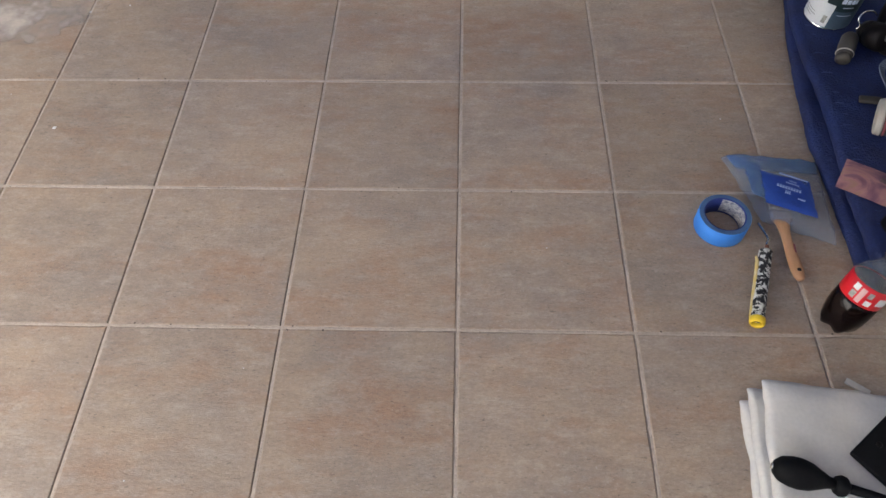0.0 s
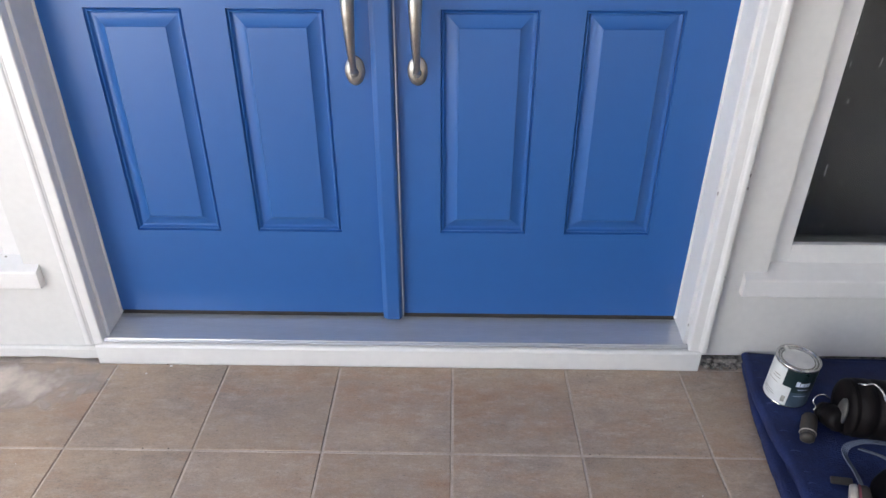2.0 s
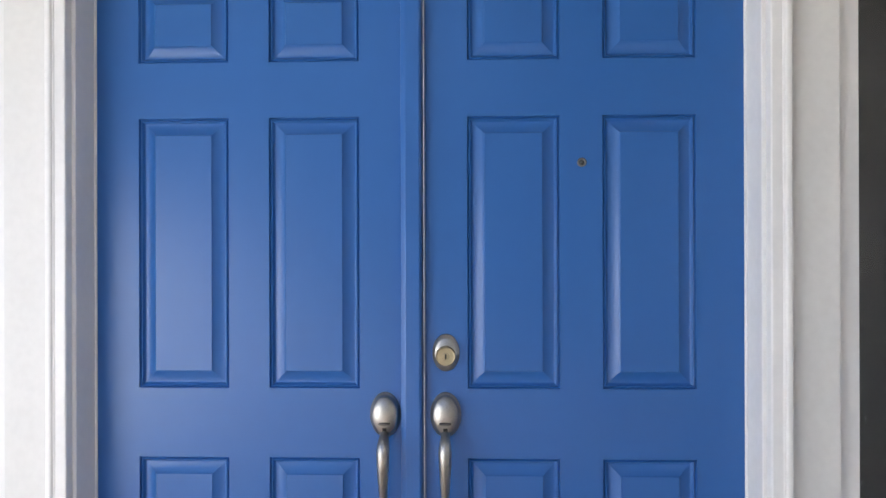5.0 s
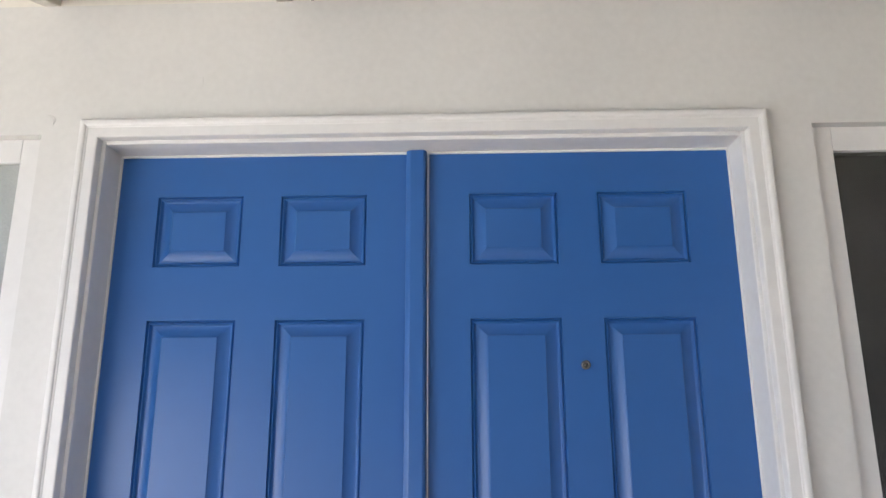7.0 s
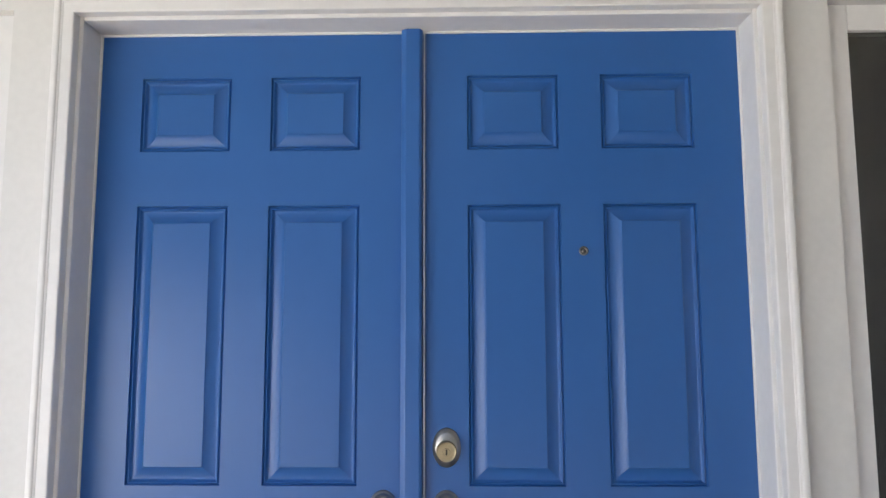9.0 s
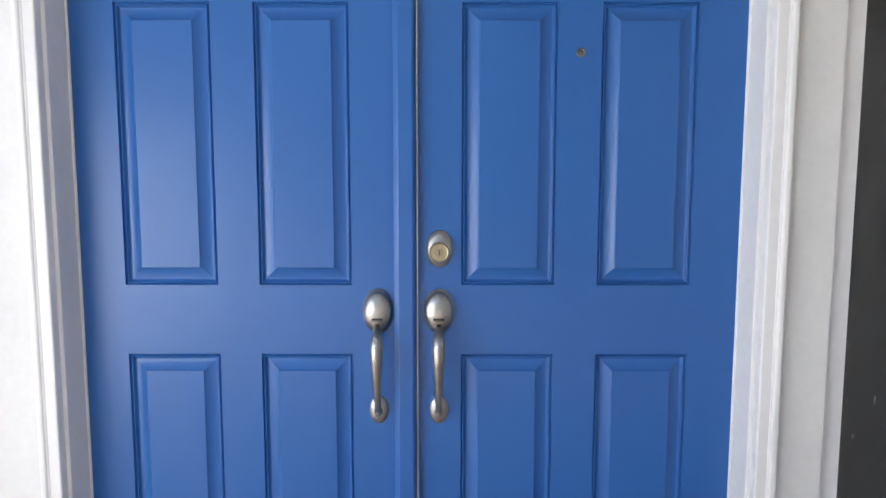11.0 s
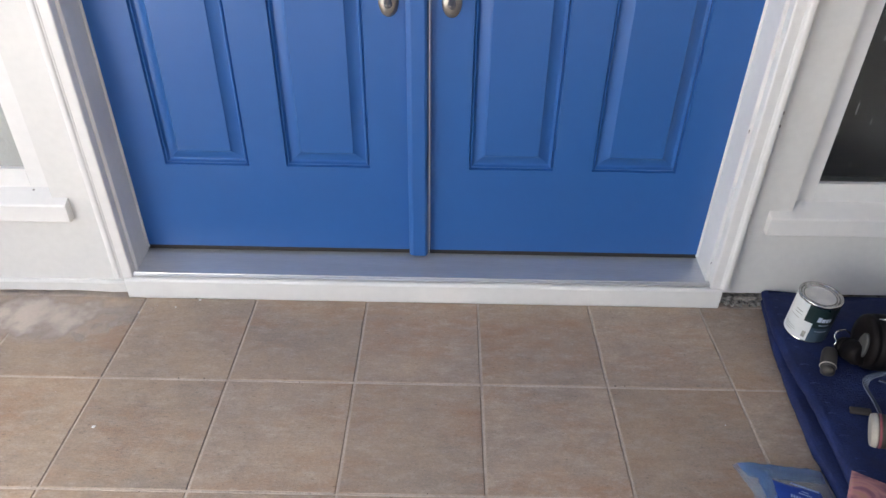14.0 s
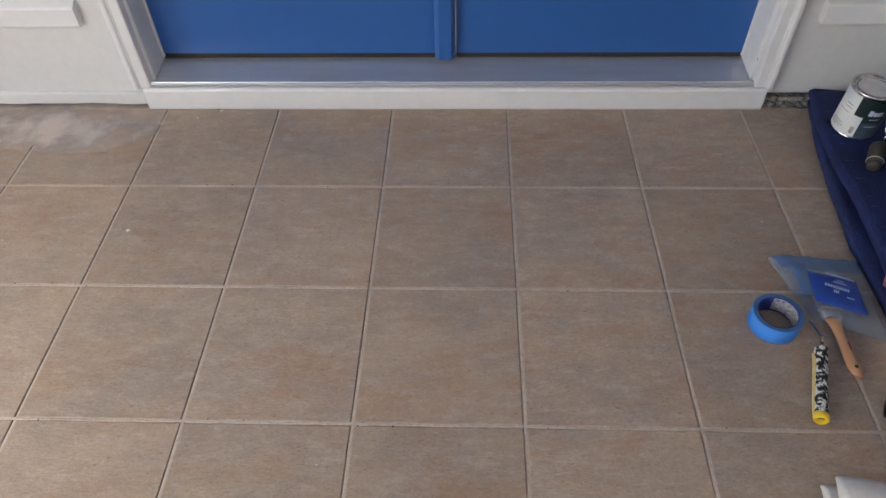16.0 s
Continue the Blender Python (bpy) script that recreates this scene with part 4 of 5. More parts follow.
# ---- cola bottle ----
LEAN = Matrix.Rotation(radians(24.0), 4, Vector((-math.sin(radians(41.75)), math.cos(radians(41.75)), 0)))
bottle = thing("soda_bottle", "plastic cola bottle with red label leaning on the blanket's edge", "bottle", Matrix.Translation((0.7800, -1.0070, 0.0105)) @ LEAN)
BR = 0.0345
foot = bmesh.new()
rings = []
for r, z, lob in ((0.008, 0.006, 0), (0.016, 0.001, 0.5), (0.0255, 0.003, 1.0), (0.0318, 0.014, 0.9), (BR - 0.0005, 0.032, 0.35), (BR + 0.0004, 0.048, 0), (BR, 0.064, 0), (BR - 0.0012, 0.0695, 0)):
    ring = []
    for k in range(60):
        a = 2 * math.pi * k / 60
        dip = lob * (0.5 + 0.5 * math.cos(5 * a)) * 0.0042
        ring.append(((r - dip * 0.6) * math.cos(a), (r - dip * 0.6) * math.sin(a), z + dip * (1.2 if z < 0.03 else 0.3)))
    rings.append(ring)
loops(rings, bm=foot)
base = part("base", foot, M_COLA, bottle, "petaloid base full of dark cola", True)
part("label", lathe([(BR - 0.0012, 0.0686), (BR + 0.0004, 0.0698), (BR + 0.0004, 0.1038), (BR - 0.0012, 0.1050)], 60, cap=False), M_LABEL_RED, bottle, "red wrap label", True)
rings = []
for r, z, flute in ((BR - 0.0015, 0.1046, 0), (BR, 0.1062, 0), (BR - 0.0006, 0.1085, 0.1), (BR - 0.0022, 0.1125, 0.6), (BR - 0.0052, 0.1185, 1.0), (BR - 0.0092, 0.1245, 1.0), (BR - 0.0140, 0.1305, 0.8), (0.0165, 0.1370, 0.3), (0.0142, 0.1430, 0), (0.0136, 0.1530, 0)):
    rings.append([((r - flute * 0.0022 * abs(math.cos(5 * a))) * math.cos(a), (r - flute * 0.0022 * abs(math.cos(5 * a))) * math.sin(a), z) for a in (2 * math.pi * k / 80 for k in range(80))])
part("shoulder", loops(rings, cap_start=False, cap_end=False), M_PET, bottle, "clear fluted plastic shoulder", True).visible_shadow = False
part("collar", lathe([(0.0135, 0.151), (0.0165, 0.152), (0.0165, 0.154), (0.0135, 0.155)], 32), M_PET, bottle, "", True)
part("cap", lathe([(0.0142, 0.155), (0.0150, 0.156), (0.0150, 0.169), (0.0137, 0.171), (0.002, 0.1713)], 40), M_RED, bottle, "red screw cap", True)
part("liquid_top", lathe([(BR - 0.002, 0.068), (BR - 0.002, 0.1030), (0.002, 0.1030)], 40), M_COLA_TOP, bottle, "dark cola", True)
bl = bottle.children[1]
for a0, a1, z0, z1, mt in ((196, 211, 0.095, 0.107, M_LABEL_WHITE), (198, 212, 0.079, 0.092, M_LABEL_GREY), (217, 230, 0.077, 0.105, M_LABEL_PINK), (238, 250, 0.093, 0.104, M_LABEL_GREY), (240, 256, 0.078, 0.088, M_LABEL_WHITE), (268, 300, 0.084, 0.100, M_LABEL_WHITE)):
    part("print_block", wrap(BR + 0.0004, a0, a1, 0.0715 + (z0 - 0.075) * 0.92, 0.0715 + (z1 - 0.075) * 0.92, 6, 0.0006), mt, bl, "pale printed block")

# ---- roll of blue tape ----
tape = thing("tape_roll", "roll of bright blue painter's tape lying on the tiles", "tape", pose(0.637, -0.800, 0.0005, 0, 0, 15))
TO, TI, TH = 0.0465, 0.0355, 0.0385
part("outer_wrap", lathe([(TO - 0.001, 0.0), (TO, 0.001), (TO, TH - 0.001), (TO - 0.001, TH)], 64, cap=False), M_TAPE, tape, "", True)
side = bmesh.new()
loops([[(r * math.cos(a), r * math.sin(a), z) for a in (2 * math.pi * k / 64 for k in range(64))] for r, z in ((TO - 0.0008, 0.0), (TI + 0.002, 0.0), (TI + 0.002, TH), (TO - 0.0008, TH))], cap_start=False, cap_end=False, bm=side)
part("wound_edge", side, M_TAPE_SIDE, tape, "darker blue wound edge")
part("core", loops([[(r * math.cos(a), r * math.sin(a), z) for a in (2 * math.pi * k / 64 for k in range(64))] for r, z in ((TI + 0.002, TH + 0.0003), (TI, TH), (TI, 0.0), (TI + 0.002, -0.0003))], cap_start=False, cap_end=False), M_CORE, tape,
     "dark blue printed card core", True)
for a0, a1 in ((-48, 70),):
    part("core_print", wrap(TI - 0.0012, a0, a1, 0.005, 0.0375, 28, 0.0006), M_CARD, tape, "grey and white print inside the core")

# ---- mini roller ----
roller = thing("mini_roller", "paint-crusted mini roller with yellow frame lying on the tiles", "paint roller", pose(0.6545, -1.009, 0.0140, 0, 0, -18.4))
nap = bmesh.new()
rings = []
for i in range(41):
    y = 0.006 + 0.147 * i / 40
    rings.append([((0.0112 + 0.0014 * noise.noise((math.cos(a) * 3, y * 60, math.sin(a) * 3))) * math.cos(a), y, (0.0112 + 0.0014 * noise.noise((math.cos(a) * 3, y * 60, math.sin(a) * 3 + 9))) * math.sin(a))
                  for a in (2 * math.pi * k / 28 for k in range(28))])
loops(rings, bm=nap)
part("nap", nap, M_NAP, roller, "black and white paint-crusted nap", True)
end = part("end_cap", lathe([(0.0078, 0.006), (0.0080, 0.000), (0.0104, -0.003), (0.0126, 0.000), (0.0132, 0.006), (0.0125, 0.010), (0.010, 0.011)], 36, cap=False), M_YELLOW, roller, "yellow plastic ring", True, pose(0, 0, 0, -90))
part("hub", lathe([(0.0085, 0.008), (0.004, 0.010), (0.002, 0.010)], 24), M_YELLOW, end, "", True)
part("splint", tube(curve_points([(-0.0090, 0.010, -0.003), (-0.0100, 0.05, -0.002), (-0.0105, 0.10, 0.000), (-0.0120, 0.122, 0.002), (-0.0165, 0.134, 0.005)], 20), [0.0044] * 14 + [0.0042, 0.0040, 0.0034, 0.003, 0.0026, 0.0022, 0.0016], 10), M_GUARD, roller, "yellow plastic splash guard smeared with cream paint", True)
part("ferrule", lathe([(0.0028, 0), (0.0036, 0.001), (0.0036, 0.011), (0.0028, 0.012)], 16), material("rusty red collar", (0.24, 0.075, 0.045), 0.7, vary=0.4, scale=120), roller, "rusty collar on the wire", True, pose(0.0008, 0.156, 0.0, -90))
part("wire_frame", tube(curve_points([(0.0, 0.147, 0.0), (0.001, 0.172, 0.0), (0.002, 0.186, -0.002), (-0.006, 0.204, -0.006), (-0.016, 0.222, -0.010)], 24), 0.0028, 10), M_STEEL, roller, "bent steel wire", True)

# ---- brush in its plastic sleeve ----
brush = thing("paint_brush", "wooden paint brush with tan bristles lying on the tiles", "paint brush", pose(0.751, -0.910, 0.010, 0, 0, -3))
outline = [(0.000, 0.0055, 0.0045), (0.006, 0.0090, 0.0060), (0.020, 0.0116, 0.0072), (0.040, 0.0112, 0.0075), (0.065, 0.0095, 0.0072), (0.085, 0.0085, 0.0070), (0.104, 0.0092, 0.0070), (0.116, 0.0118, 0.0070), (0.130, 0.0172, 0.0070)]
rings = [[(w * math.cos(a) + 0.006 * (y / 0.118) ** 2 - 0.013 * y / 0.118, y - 0.012, 0.002 + t * math.sin(a)) for a in (2 * math.pi * k / 24 for k in range(24))] for y, w, t in outline]
handle = part("handle", loops(rings), M_WOOD, brush, "varnished beech handle with a hanging hole", True)
part("hang_hole", lathe([(0.0036, 0.0), (0.0036, 0.0006), (0.001, 0.0008)], 16), M_DARK, handle, "dark hanging hole", True, pose(-0.0015, 0.006, 0.0086))
part("print_mark", box(-0.0012, 0.0012, 0.042, 0.060, 0.0085, 0.0096), M_PINK, handle, "small red printed mark")
part("ferrule", box(-0.0250, 0.0115, 0.116, 0.138, -0.006, 0.008, 0.004, 3), M_FERRULE, brush, "copper plated ferrule")
bris = bmesh.new()
box(-0.028, 0.014, 0.137, 0.196, -0.006, 0.009, 0.003, bm=bris)
part("bristles", bris, M_BRISTLE, brush, "tan bristles")


def film(corners, nx, ny, z, amp, seed, thick=0.0004):
    """A crumpled sheet between four corners (x, y), as thin as film."""
    c00, c10, c11, c01 = [Vector((*c, 0)) for c in corners]
    bm = bmesh.new()
    lay = []
    for dz in (0.0, thick):
        g = []
        for i in range(nx + 1):
            for j in range(ny + 1):
                u, v = i / nx, j / ny
                p = c00.lerp(c10, u).lerp(c01.lerp(c11, u), v)
                lift = max(0.0, math.sin(math.pi * u)) ** 0.3 * max(0.0, math.sin(math.pi * v)) ** 0.22
                h = z * lift + amp * (noise.noise((u * 5, v * 5, seed)) + 0.5 * noise.noise((u * 13, v * 11, seed + 4)) + 1.1 * (0.35 - abs(noise.noise((u * 7 + v * 3, v * 6, seed + 8))))) * (0.4 + 0.6 * lift)
                edge = 0.004 * noise.noise((u * 9 + 3, v * 9, seed + 7))
                g.append(bm.verts.new((p.x + edge, p.y - edge, max(0.0008, h + 0.0022) + dz)))
        lay.append(g)
    for g in lay:
        for i in range(nx):
            for j in range(ny):
                a = i * (ny + 1) + j
                bm.faces.new((g[a], g[a + 1], g[a + ny + 2], g[a + ny + 1]))
    return bm


sleeve = thing("brush_sleeve", "crumpled clear plastic brush sleeve with blue printed label", "packaging", pose(0, 0, 0.0005))
bag = part("film", film([(0.718, -0.790), (0.838, -0.842), (0.852, -0.650), (0.674, -0.630)], 44, 48, 0.026, 0.0075, 2.0), M_BAG, sleeve, "clear crumpled plastic film", True)
bag.visible_shadow = False
insert = part("printed_label", film([(0.721, -0.764), (0.806, -0.801), (0.813, -0.716), (0.727, -0.687)], 16, 14, 0.004, 0.0015, 6.0), M_PRINT, sleeve, "dark blue printed label", True, pose(0, 0, 0.0270))
U = Vector((0.086, -0.040, 0)).normalized()
rzl = math.degrees(math.atan2(U.y, U.x))
PRINT = [(0.0, 0.0, 0.0036, 0.0066, 9, 0.0050), (0.004, 0.0125, 0.0022, 0.0026, 8, 0.0030), (0.003, 0.0185, 0.0020, 0.0020, 5, 0.0028), (0.002, 0.0300, 0.0034, 0.0034, 12, 0.0044), (0.000, -0.0110, 0.0026, 0.0075, 3, 0.0034), (0.026, -0.0185, 0.0022, 0.0030, 5, 0.0028)]
for along, across, w, h, count, step in PRINT:
    for k in range(count):
        q = Vector((0.768, -0.735, 0)) + U * (along + (k - (count - 1) / 2) * step) + Vector((-U.y, U.x, 0)) * across
        part("print_bar", box(-w / 2, w / 2, -h / 2, h / 2, 0, 0.0006), M_SLEEVE_PRINT, insert, "white printed bar", False, pose(q.x, q.y, 0.0082, 0, 0, rzl))
M_BLUE_FILM = material("blue tinted film", (0.11, 0.24, 0.50), 0.20, vary=0.3, scale=14, alpha=0.46, bump=0.8, bump_scale=34)
part("blue_panel", film([(0.704, -0.742), (0.728, -0.756), (0.732, -0.664), (0.700, -0.660)], 10, 24, 0.004, 0.003, 12.0), M_BLUE_FILM, sleeve, "pale blue tinted inner film", True, pose(0, 0, 0.0245))
part("blue_fold", film([(0.690, -0.668), (0.842, -0.684), (0.848, -0.652), (0.678, -0.634)], 20, 8, 0.010, 0.004, 9.0), M_BLUE_FILM,
     sleeve, "blue tinted folded end", True, pose(0, 0, 0.012))

# ---- folded white cloths, with the things that lie on them ----
def folded_cloth(w, d, h, seed):
    rings = []
    for i in range(41):
        y = -d * i / 40
        x0 = 0.0045 * noise.noise((y * 16, seed, 1)) + 0.002 * noise.noise((y * 60, seed, 2))
        t = min(1.0, 0.45 + 0.55 * min(i, 40 - i) / 2.5)
        row = [(x0 + h / 2 + 0.8 * h / 2 * math.cos(radians(-90 - 22.5 * k)), y, h / 2 + h / 2 * t * math.sin(radians(-90 - 22.5 * k))) for k in range(9)]
        for k in range(1, 25):
            x = x0 + h / 2 + (w - h / 2) * k / 24
            row.append((x, y, h / 2 + h / 2 * t + 0.0070 * noise.noise((x * 13, y * 15, seed)) + 0.0040 * noise.noise((x * 34, y * 26, seed)) + 0.0012 * noise.noise((x * 90, y * 80, seed))))
        row.append((w, y, 0))
        rings.append(row)
    return loops(rings)


cloths = []
for k, (x, y, z, h, w, rz) in enumerate(((0.594, -1.146, 0.001, 0.024, 0.40, -4.0), (0.601, -1.134, 0.024, 0.020, 0.40, -5.0), (0.617, -1.129, 0.043, 0.024, 0.38, -7.5))):
    c = part("folded_cloth", folded_cloth(w, 0.34, h, 3.0 + k), M_TOWEL, None, "", True, pose(x, y, z, 0, 0, rz))
    cloths.append(tagged(c, ("folded white cotton cloth at the bottom of a stack", "folded white cotton cloth between two others", "folded white cotton cloth topping a stack")[k], "cloth", group="stack of folded cloths"))
tagged(part("cloth_tag", box(-0.014, 0.024, -0.0055, 0.0055, 0.0, 0.0045, 0.0014), M_TOWEL, None, "", False, pose(0.788, -1.112, 0.001, 0, 0, -36)), "small white folded paper scrap on the tiles", "scrap")

blower = thing("air_blower", "black rubber squeeze-bulb air blower on the white cloth", "air blower", pose(0.590, -1.270, 0.0675 + 0.021, 0, 4, -15))
part("bulb", lathe([(0.003, 0.0), (0.010, 0.002), (0.017, 0.010), (0.0208, 0.024), (0.0215, 0.036), (0.0190, 0.050), (0.0130, 0.064), (0.0085, 0.074), (0.0075, 0.082)], 40), M_BLACK, blower, "", True, pose(0, 0, 0, 0, 90, 0))
part("ring", lathe([(0.007, -0.001), (0.0120, 0.002), (0.0145, 0.008), (0.0135, 0.014), (0.008, 0.019)], 32), M_BLACK, blower, "", True, pose(0.082, 0, 0, 0, 90, 0))
part("nozzle", lathe([(0.0070, 0), (0.0062, 0.04), (0.0045, 0.10), (0.003, 0.105)], 24), M_BLACK, blower, "", True, pose(0.096, 0, 0, 0, 90, 0))
part("valve", lathe([(0.003, 0), (0.0042, 0.001), (0.0042, 0.003), (0.002, 0.0035)], 16), M_STEEL, blower, "bright metal valve", True, pose(0.001, 0, 0, 0, -90, 0))
case = thing("lens_pouch", "flat black fabric pouch on the white cloth", "pouch", pose(0.708, -1.245, 0.0680, 0, 0, 39))
part("pouch", box(0.0, 0.150, -0.115, 0.0, 0.0, 0.010, 0.0035, 3), M_BLACK, case, "", True)
part("snap", lathe([(0.0045, 0), (0.0045, 0.001), (0.002, 0.0022)], 20), M_CHARCOAL, case, "", True, pose(0.040, -0.018, 0.010))

# ---- crumbs of mortar under the wall, paint flecks and cement on the tiles ----
def chunk(seed, r):
    bm = bmesh.new()
    bmesh.ops.create_icosphere(bm, subdivisions=2, radius=r)
    for v in bm.verts:
        v.co *= 1 + 0.5 * noise.noise(v.co * (1.6 / r) + Vector((seed, 0, 0)))
        v.co.z = max(v.co.z * 0.6, -r * 0.3)
    return bm


rng = random.Random(11)
bm = bmesh.new()
for k in range(170):
    r = rng.uniform(0.0015, 0.0055)
    b = chunk(k, r)
    bmesh.ops.translate(b, vec=(rng.uniform(0.825, 0.925), rng.uniform(-0.104, -0.080), r * 0.3 + 0.0006 + rng.uniform(0, 0.010)), verts=b.verts)
    tmp = bpy.data.meshes.new("tmp")
    b.to_mesh(tmp)
    b.free()
    bm.from_mesh(tmp)
    bpy.data.meshes.remove(tmp)
box(0.815, 2.6, -0.088, 0.05, 0.0005, 0.022, bm=bm)
tagged(part("rubble", bm, M_MORTAR), "crumbled mortar in the gap under the wall", "mortar", kind="stuff")


def bm_flecks():
    rng = random.Random(21)
    bm = bmesh.new()
    for x, y, r in [(-0.60, -0.118, 0.005), (-0.655, -0.150, 0.003), (-0.745, -0.175, 0.004), (-0.70, -0.56, 0.006)] + [(rng.uniform(-1.3, 0.7), rng.uniform(-1.6, -0.14), rng.uniform(0.0008, 0.002)) for _ in range(14)]:
        loops([[(x + r * q * math.cos(a) * rr, y + r * q * math.sin(a) * rr * 0.7, z) for a, q in ((2 * math.pi * k / 9, 0.7 + 0.5 * ((k * 7919) % 5) / 5) for k in range(9))] for rr, z in ((1, 0.0001), (0.8, 0.0010))], cap_start=False, bm=bm)
    return bm


def smear(cx, cy, rx, ry, seed, z=0.0012):
    bm = bmesh.new()
    ring = []
    for k in range(72):
        a = 2 * math.pi * k / 72
        q = 1 + 0.35 * noise.noise((math.cos(a) * 1.5, math.sin(a) * 1.5, seed)) + 0.14 * noise.noise((math.cos(a) * 6, math.sin(a) * 6, seed))
        ring.append((cx + rx * q * math.cos(a), min(cy + ry * q * math.sin(a), WALL_Y - 0.002)))
    loops([[(x, y, 0.0002) for x, y in ring], [(cx + (x - cx) * 0.96, cy + (y - cy) * 0.96, z) for x, y in ring]], cap_start=False, bm=bm)
    return bm


def chips():
    """Small knocks in the trim paint, and one nail head."""
    bm = bmesh.new()
    for x, y, z, w, h in ((0.8165, -0.1152, 0.570, 0.0016, 0.0050), (0.8172, -0.1148, 0.537, 0.0024, 0.0045), (0.7660, -0.0834, 0.509, 0.0012, 0.0060), (0.7665, -0.0834, 0.130, 0.0010, 0.0050), (0.8150, -0.1152, 0.300, 0.0010, 0.0030)):
        loops([[(x + w * k * math.cos(a) * (1 + 0.3 * math.sin(3 * a)), y + dy, z + h * k * math.sin(a)) for a in (2 * math.pi * i / 9 for i in range(9))] for k, dy in ((1, 0.0008), (0.8, -0.0003))], cap_start=False, bm=bm)
    return bm


part("paint_chips", chips(), M_CEMENT_GREY, frame_th, "small grey knocks in the white paint")["kind"] = "stuff"
part("nail_head", lathe([(0.0030, 0), (0.0030, 0.0006), (0.001, 0.0012)], 12), M_CEMENT_GREY, bpy.data.objects["window_1"], "small rusty nail head", True, pose(-0.978, -0.0665, 0.3062, 60))
scar = bmesh.new()
tube(curve_points([(-0.916, WALL_Y - 0.0003, 2.199), (-0.904, WALL_Y - 0.0006, 2.197), (-0.895, WALL_Y - 0.0008, 2.189), (-0.897, WALL_Y - 0.0004, 2.178)], 16), [0.0004] + [0.0010] * 14 + [0.0006, 0.0004], 6, bm=scar)
tube(curve_points([(-0.905, WALL_Y - 0.0003, 2.192), (-0.900, WALL_Y - 0.0005, 2.184), (-0.899, WALL_Y - 0.0003, 2.174)], 10), 0.0007, 6, bm=scar)
tube(curve_points([(-0.536, WALL_Y - 0.0002, 2.296), (-0.535, WALL_Y - 0.0005, 2.280), (-0.537, WALL_Y - 0.0002, 2.266)], 10), 0.0007, 6, bm=scar)
part("plaster_scar", scar, M_WALL, wall, "thin raised scars in the painted plaster", True)["kind"] = "stuff"
tagged(part("cement_smear", smear(-1.02, -0.165, 0.330, 0.115, 3.0), M_CEMENT), "pale cement smear dried on the tiles by the wall", "cement", kind="stuff")
tagged(part("paint_flecks", bm_flecks(), M_WHITE), "white paint flecks dropped on the tiles", "paint", kind="stuff")

# ---- paving: mortar bed and tiles, each one a piece ----
PX, PY, GX, GY = 0.2997, 0.3050, 0.1545, -0.1080
floor = part("floor", box(-4.4, 1.95, -4.70, 0.12, -0.05, -0.0042), M_GROUT)
tagged(floor, "porch floor of square taupe tiles with pale sandy grout", "floor", kind="structure")
bm = bmesh.new()


def grout_line(across, start, length, a, b, seed):
    """A run of pale grout between two rows of tiles, shrunk away from one edge and pitted."""
    rows = []
    k = int(length / 0.012)
    for i in range(k + 1):
        u = start + length * i / k
        w0 = a + 0.0007 * noise.noise((u * 60, seed, 0)) + max(0, 0.0035 * (noise.noise((u * 95, seed, 5)) - 0.28))
        w1 = b + 0.0005 * noise.noise((u * 60, seed, 9))
        top = -0.0011 + 0.0007 * noise.noise((u * 40, seed, 3))
        ring = [(w0, -0.008), (w0 + 0.0004, top - 0.0005), ((w0 + w1) / 2, top), (w1, top - 0.0002), (w1, -0.008)]
        rows.append([(u, w, z) if across else (w, u, z) for w, z in ring])
    loops(rows, bm=bm)


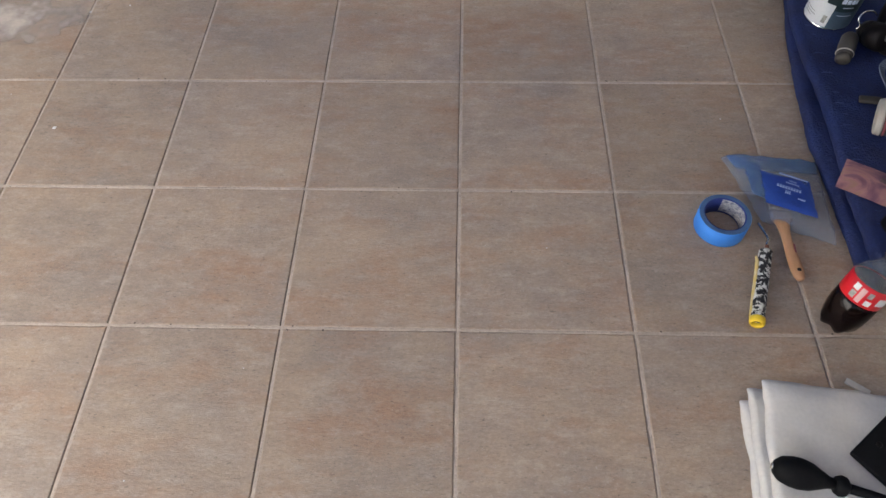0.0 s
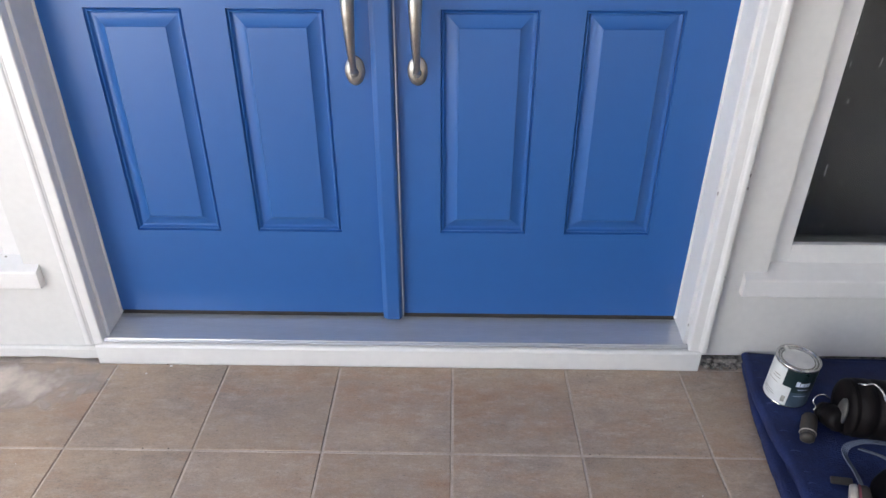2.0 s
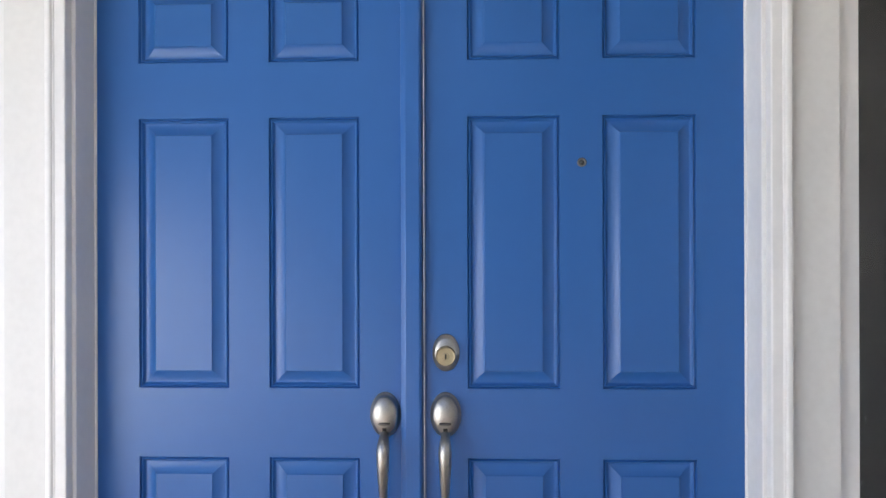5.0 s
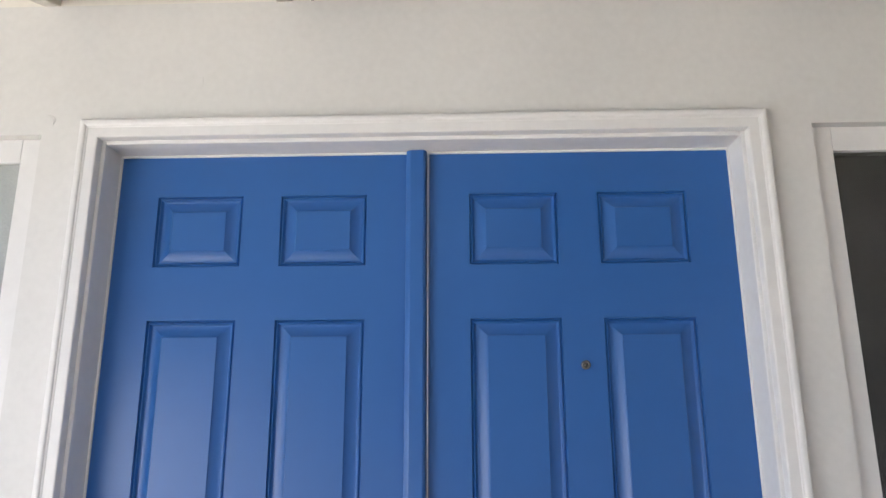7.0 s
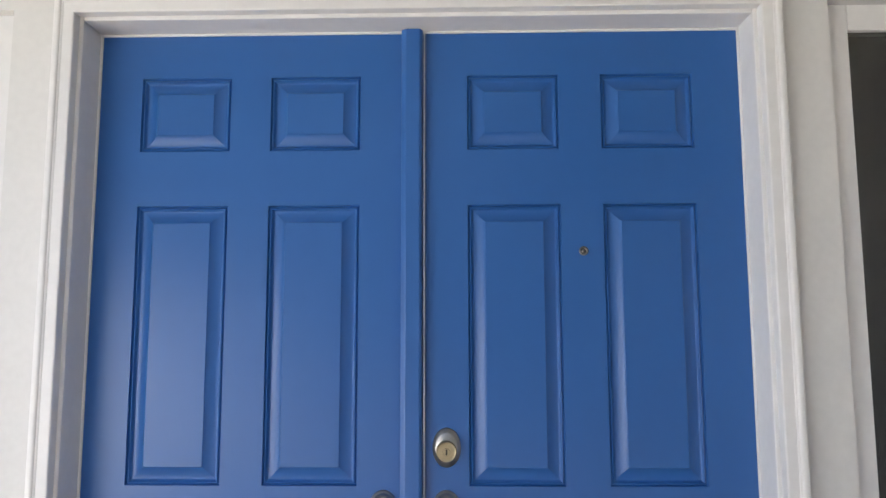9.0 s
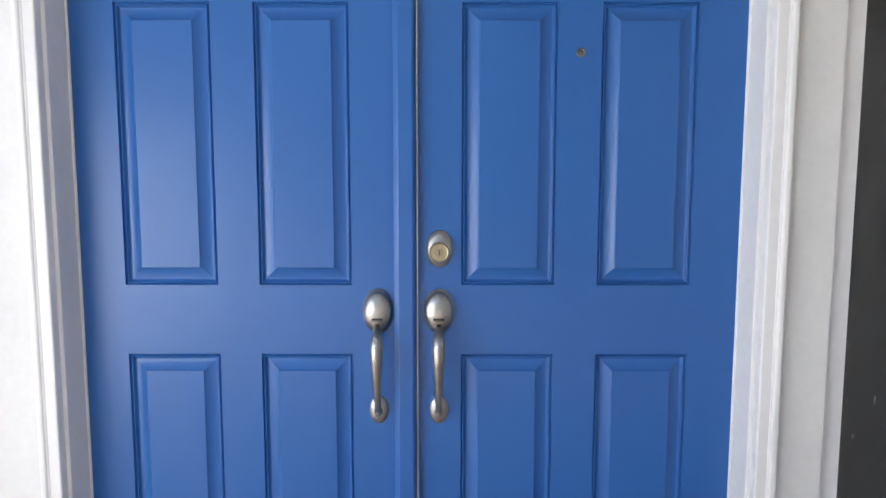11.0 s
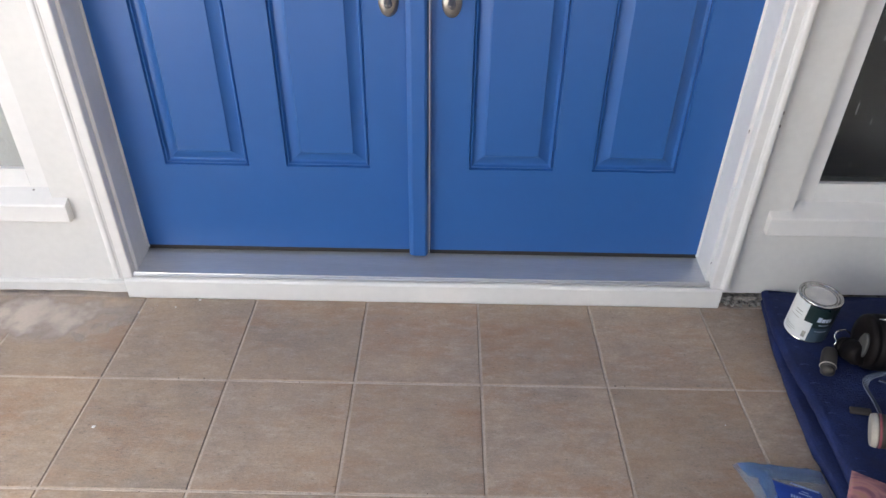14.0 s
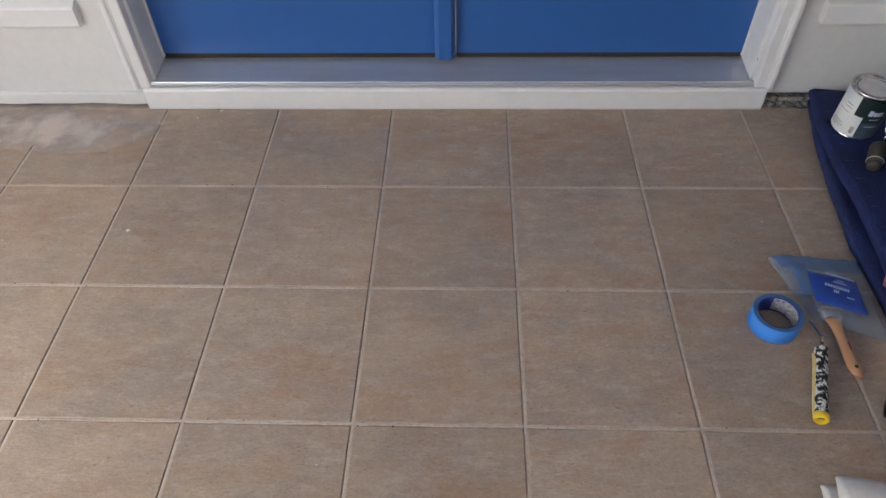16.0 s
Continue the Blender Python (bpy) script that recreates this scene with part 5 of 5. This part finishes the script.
for j in range(16):
    y = GY - PY * j
    grout_line(True, -2.85, 4.6, y - 0.0027, y + 0.0036, j + 0.5)
for i in range(-10, 7):
    x = GX + PX * i
    grout_line(False, GY - 15 * PY, 15 * PY, x - 0.0019, x + 0.0036, i + 40.5)
part("grout", bm, M_GROUT, floor, "pale sandy grout with fine dark gaps")
pits = bmesh.new()
rng = random.Random(31)
for j in range(7):
    for k in range(15):
        x, y, r = rng.uniform(-1.5, 1.0), GY - PY * j + rng.choice((-0.0032, 0.0036)) + rng.uniform(-0.001, 0.001), rng.uniform(0.0007, 0.0017)
        loops([[(x + r * q * c * math.cos(a) * 1.3, y + r * c * math.sin(a), z) for a, q in ((2 * math.pi * i / 8, 0.75 + 0.5 * ((i * 7919 + k) % 5) / 5) for i in range(8))] for c, z in ((1, 0.0002), (0.7, 0.0009))], cap_start=False, bm=pits)
part("joint_pits", pits, M_PIT, floor, "dark crumbs and pits along the joints")["kind"] = "stuff"
tw, td = PX - 0.0062, PY - 0.0060
bm = bmesh.new()
top = [(-tw / 2, -td / 2), (tw / 2, -td / 2), (tw / 2, td / 2), (-tw / 2, td / 2)]
sgn = [(1, 1), (-1, 1), (-1, -1), (1, -1)]
loops([[(x, y, -0.010) for x, y in top], [(x, y, -0.0015) for x, y in top], [(x + 0.0006 * a, y + 0.0006 * b, -0.0005) for (x, y), (a, b) in zip(top, sgn)],
       [(x + 0.0018 * a, y + 0.0018 * b, 0.0) for (x, y), (a, b) in zip(top, sgn)]], cap_start=False, bm=bm)
first = part("tile", bm, M_TILE, floor)
rng = random.Random(5)
for i in range(-10, 6):
    for j in range(15):
        spot = pose(GX + PX * (i + 0.5), GY - PY * (j + 0.5), rng.uniform(-0.0004, 0.0003), rng.uniform(-0.08, 0.08), rng.uniform(-0.08, 0.08), rng.uniform(-0.12, 0.12) + rng.choice((0, 180)))
        if (i, j) == (-10, 0):
            first.matrix_basis = spot
            continue
        o = new("tile", first.data)
        o.parent = floor
        o.matrix_basis = spot
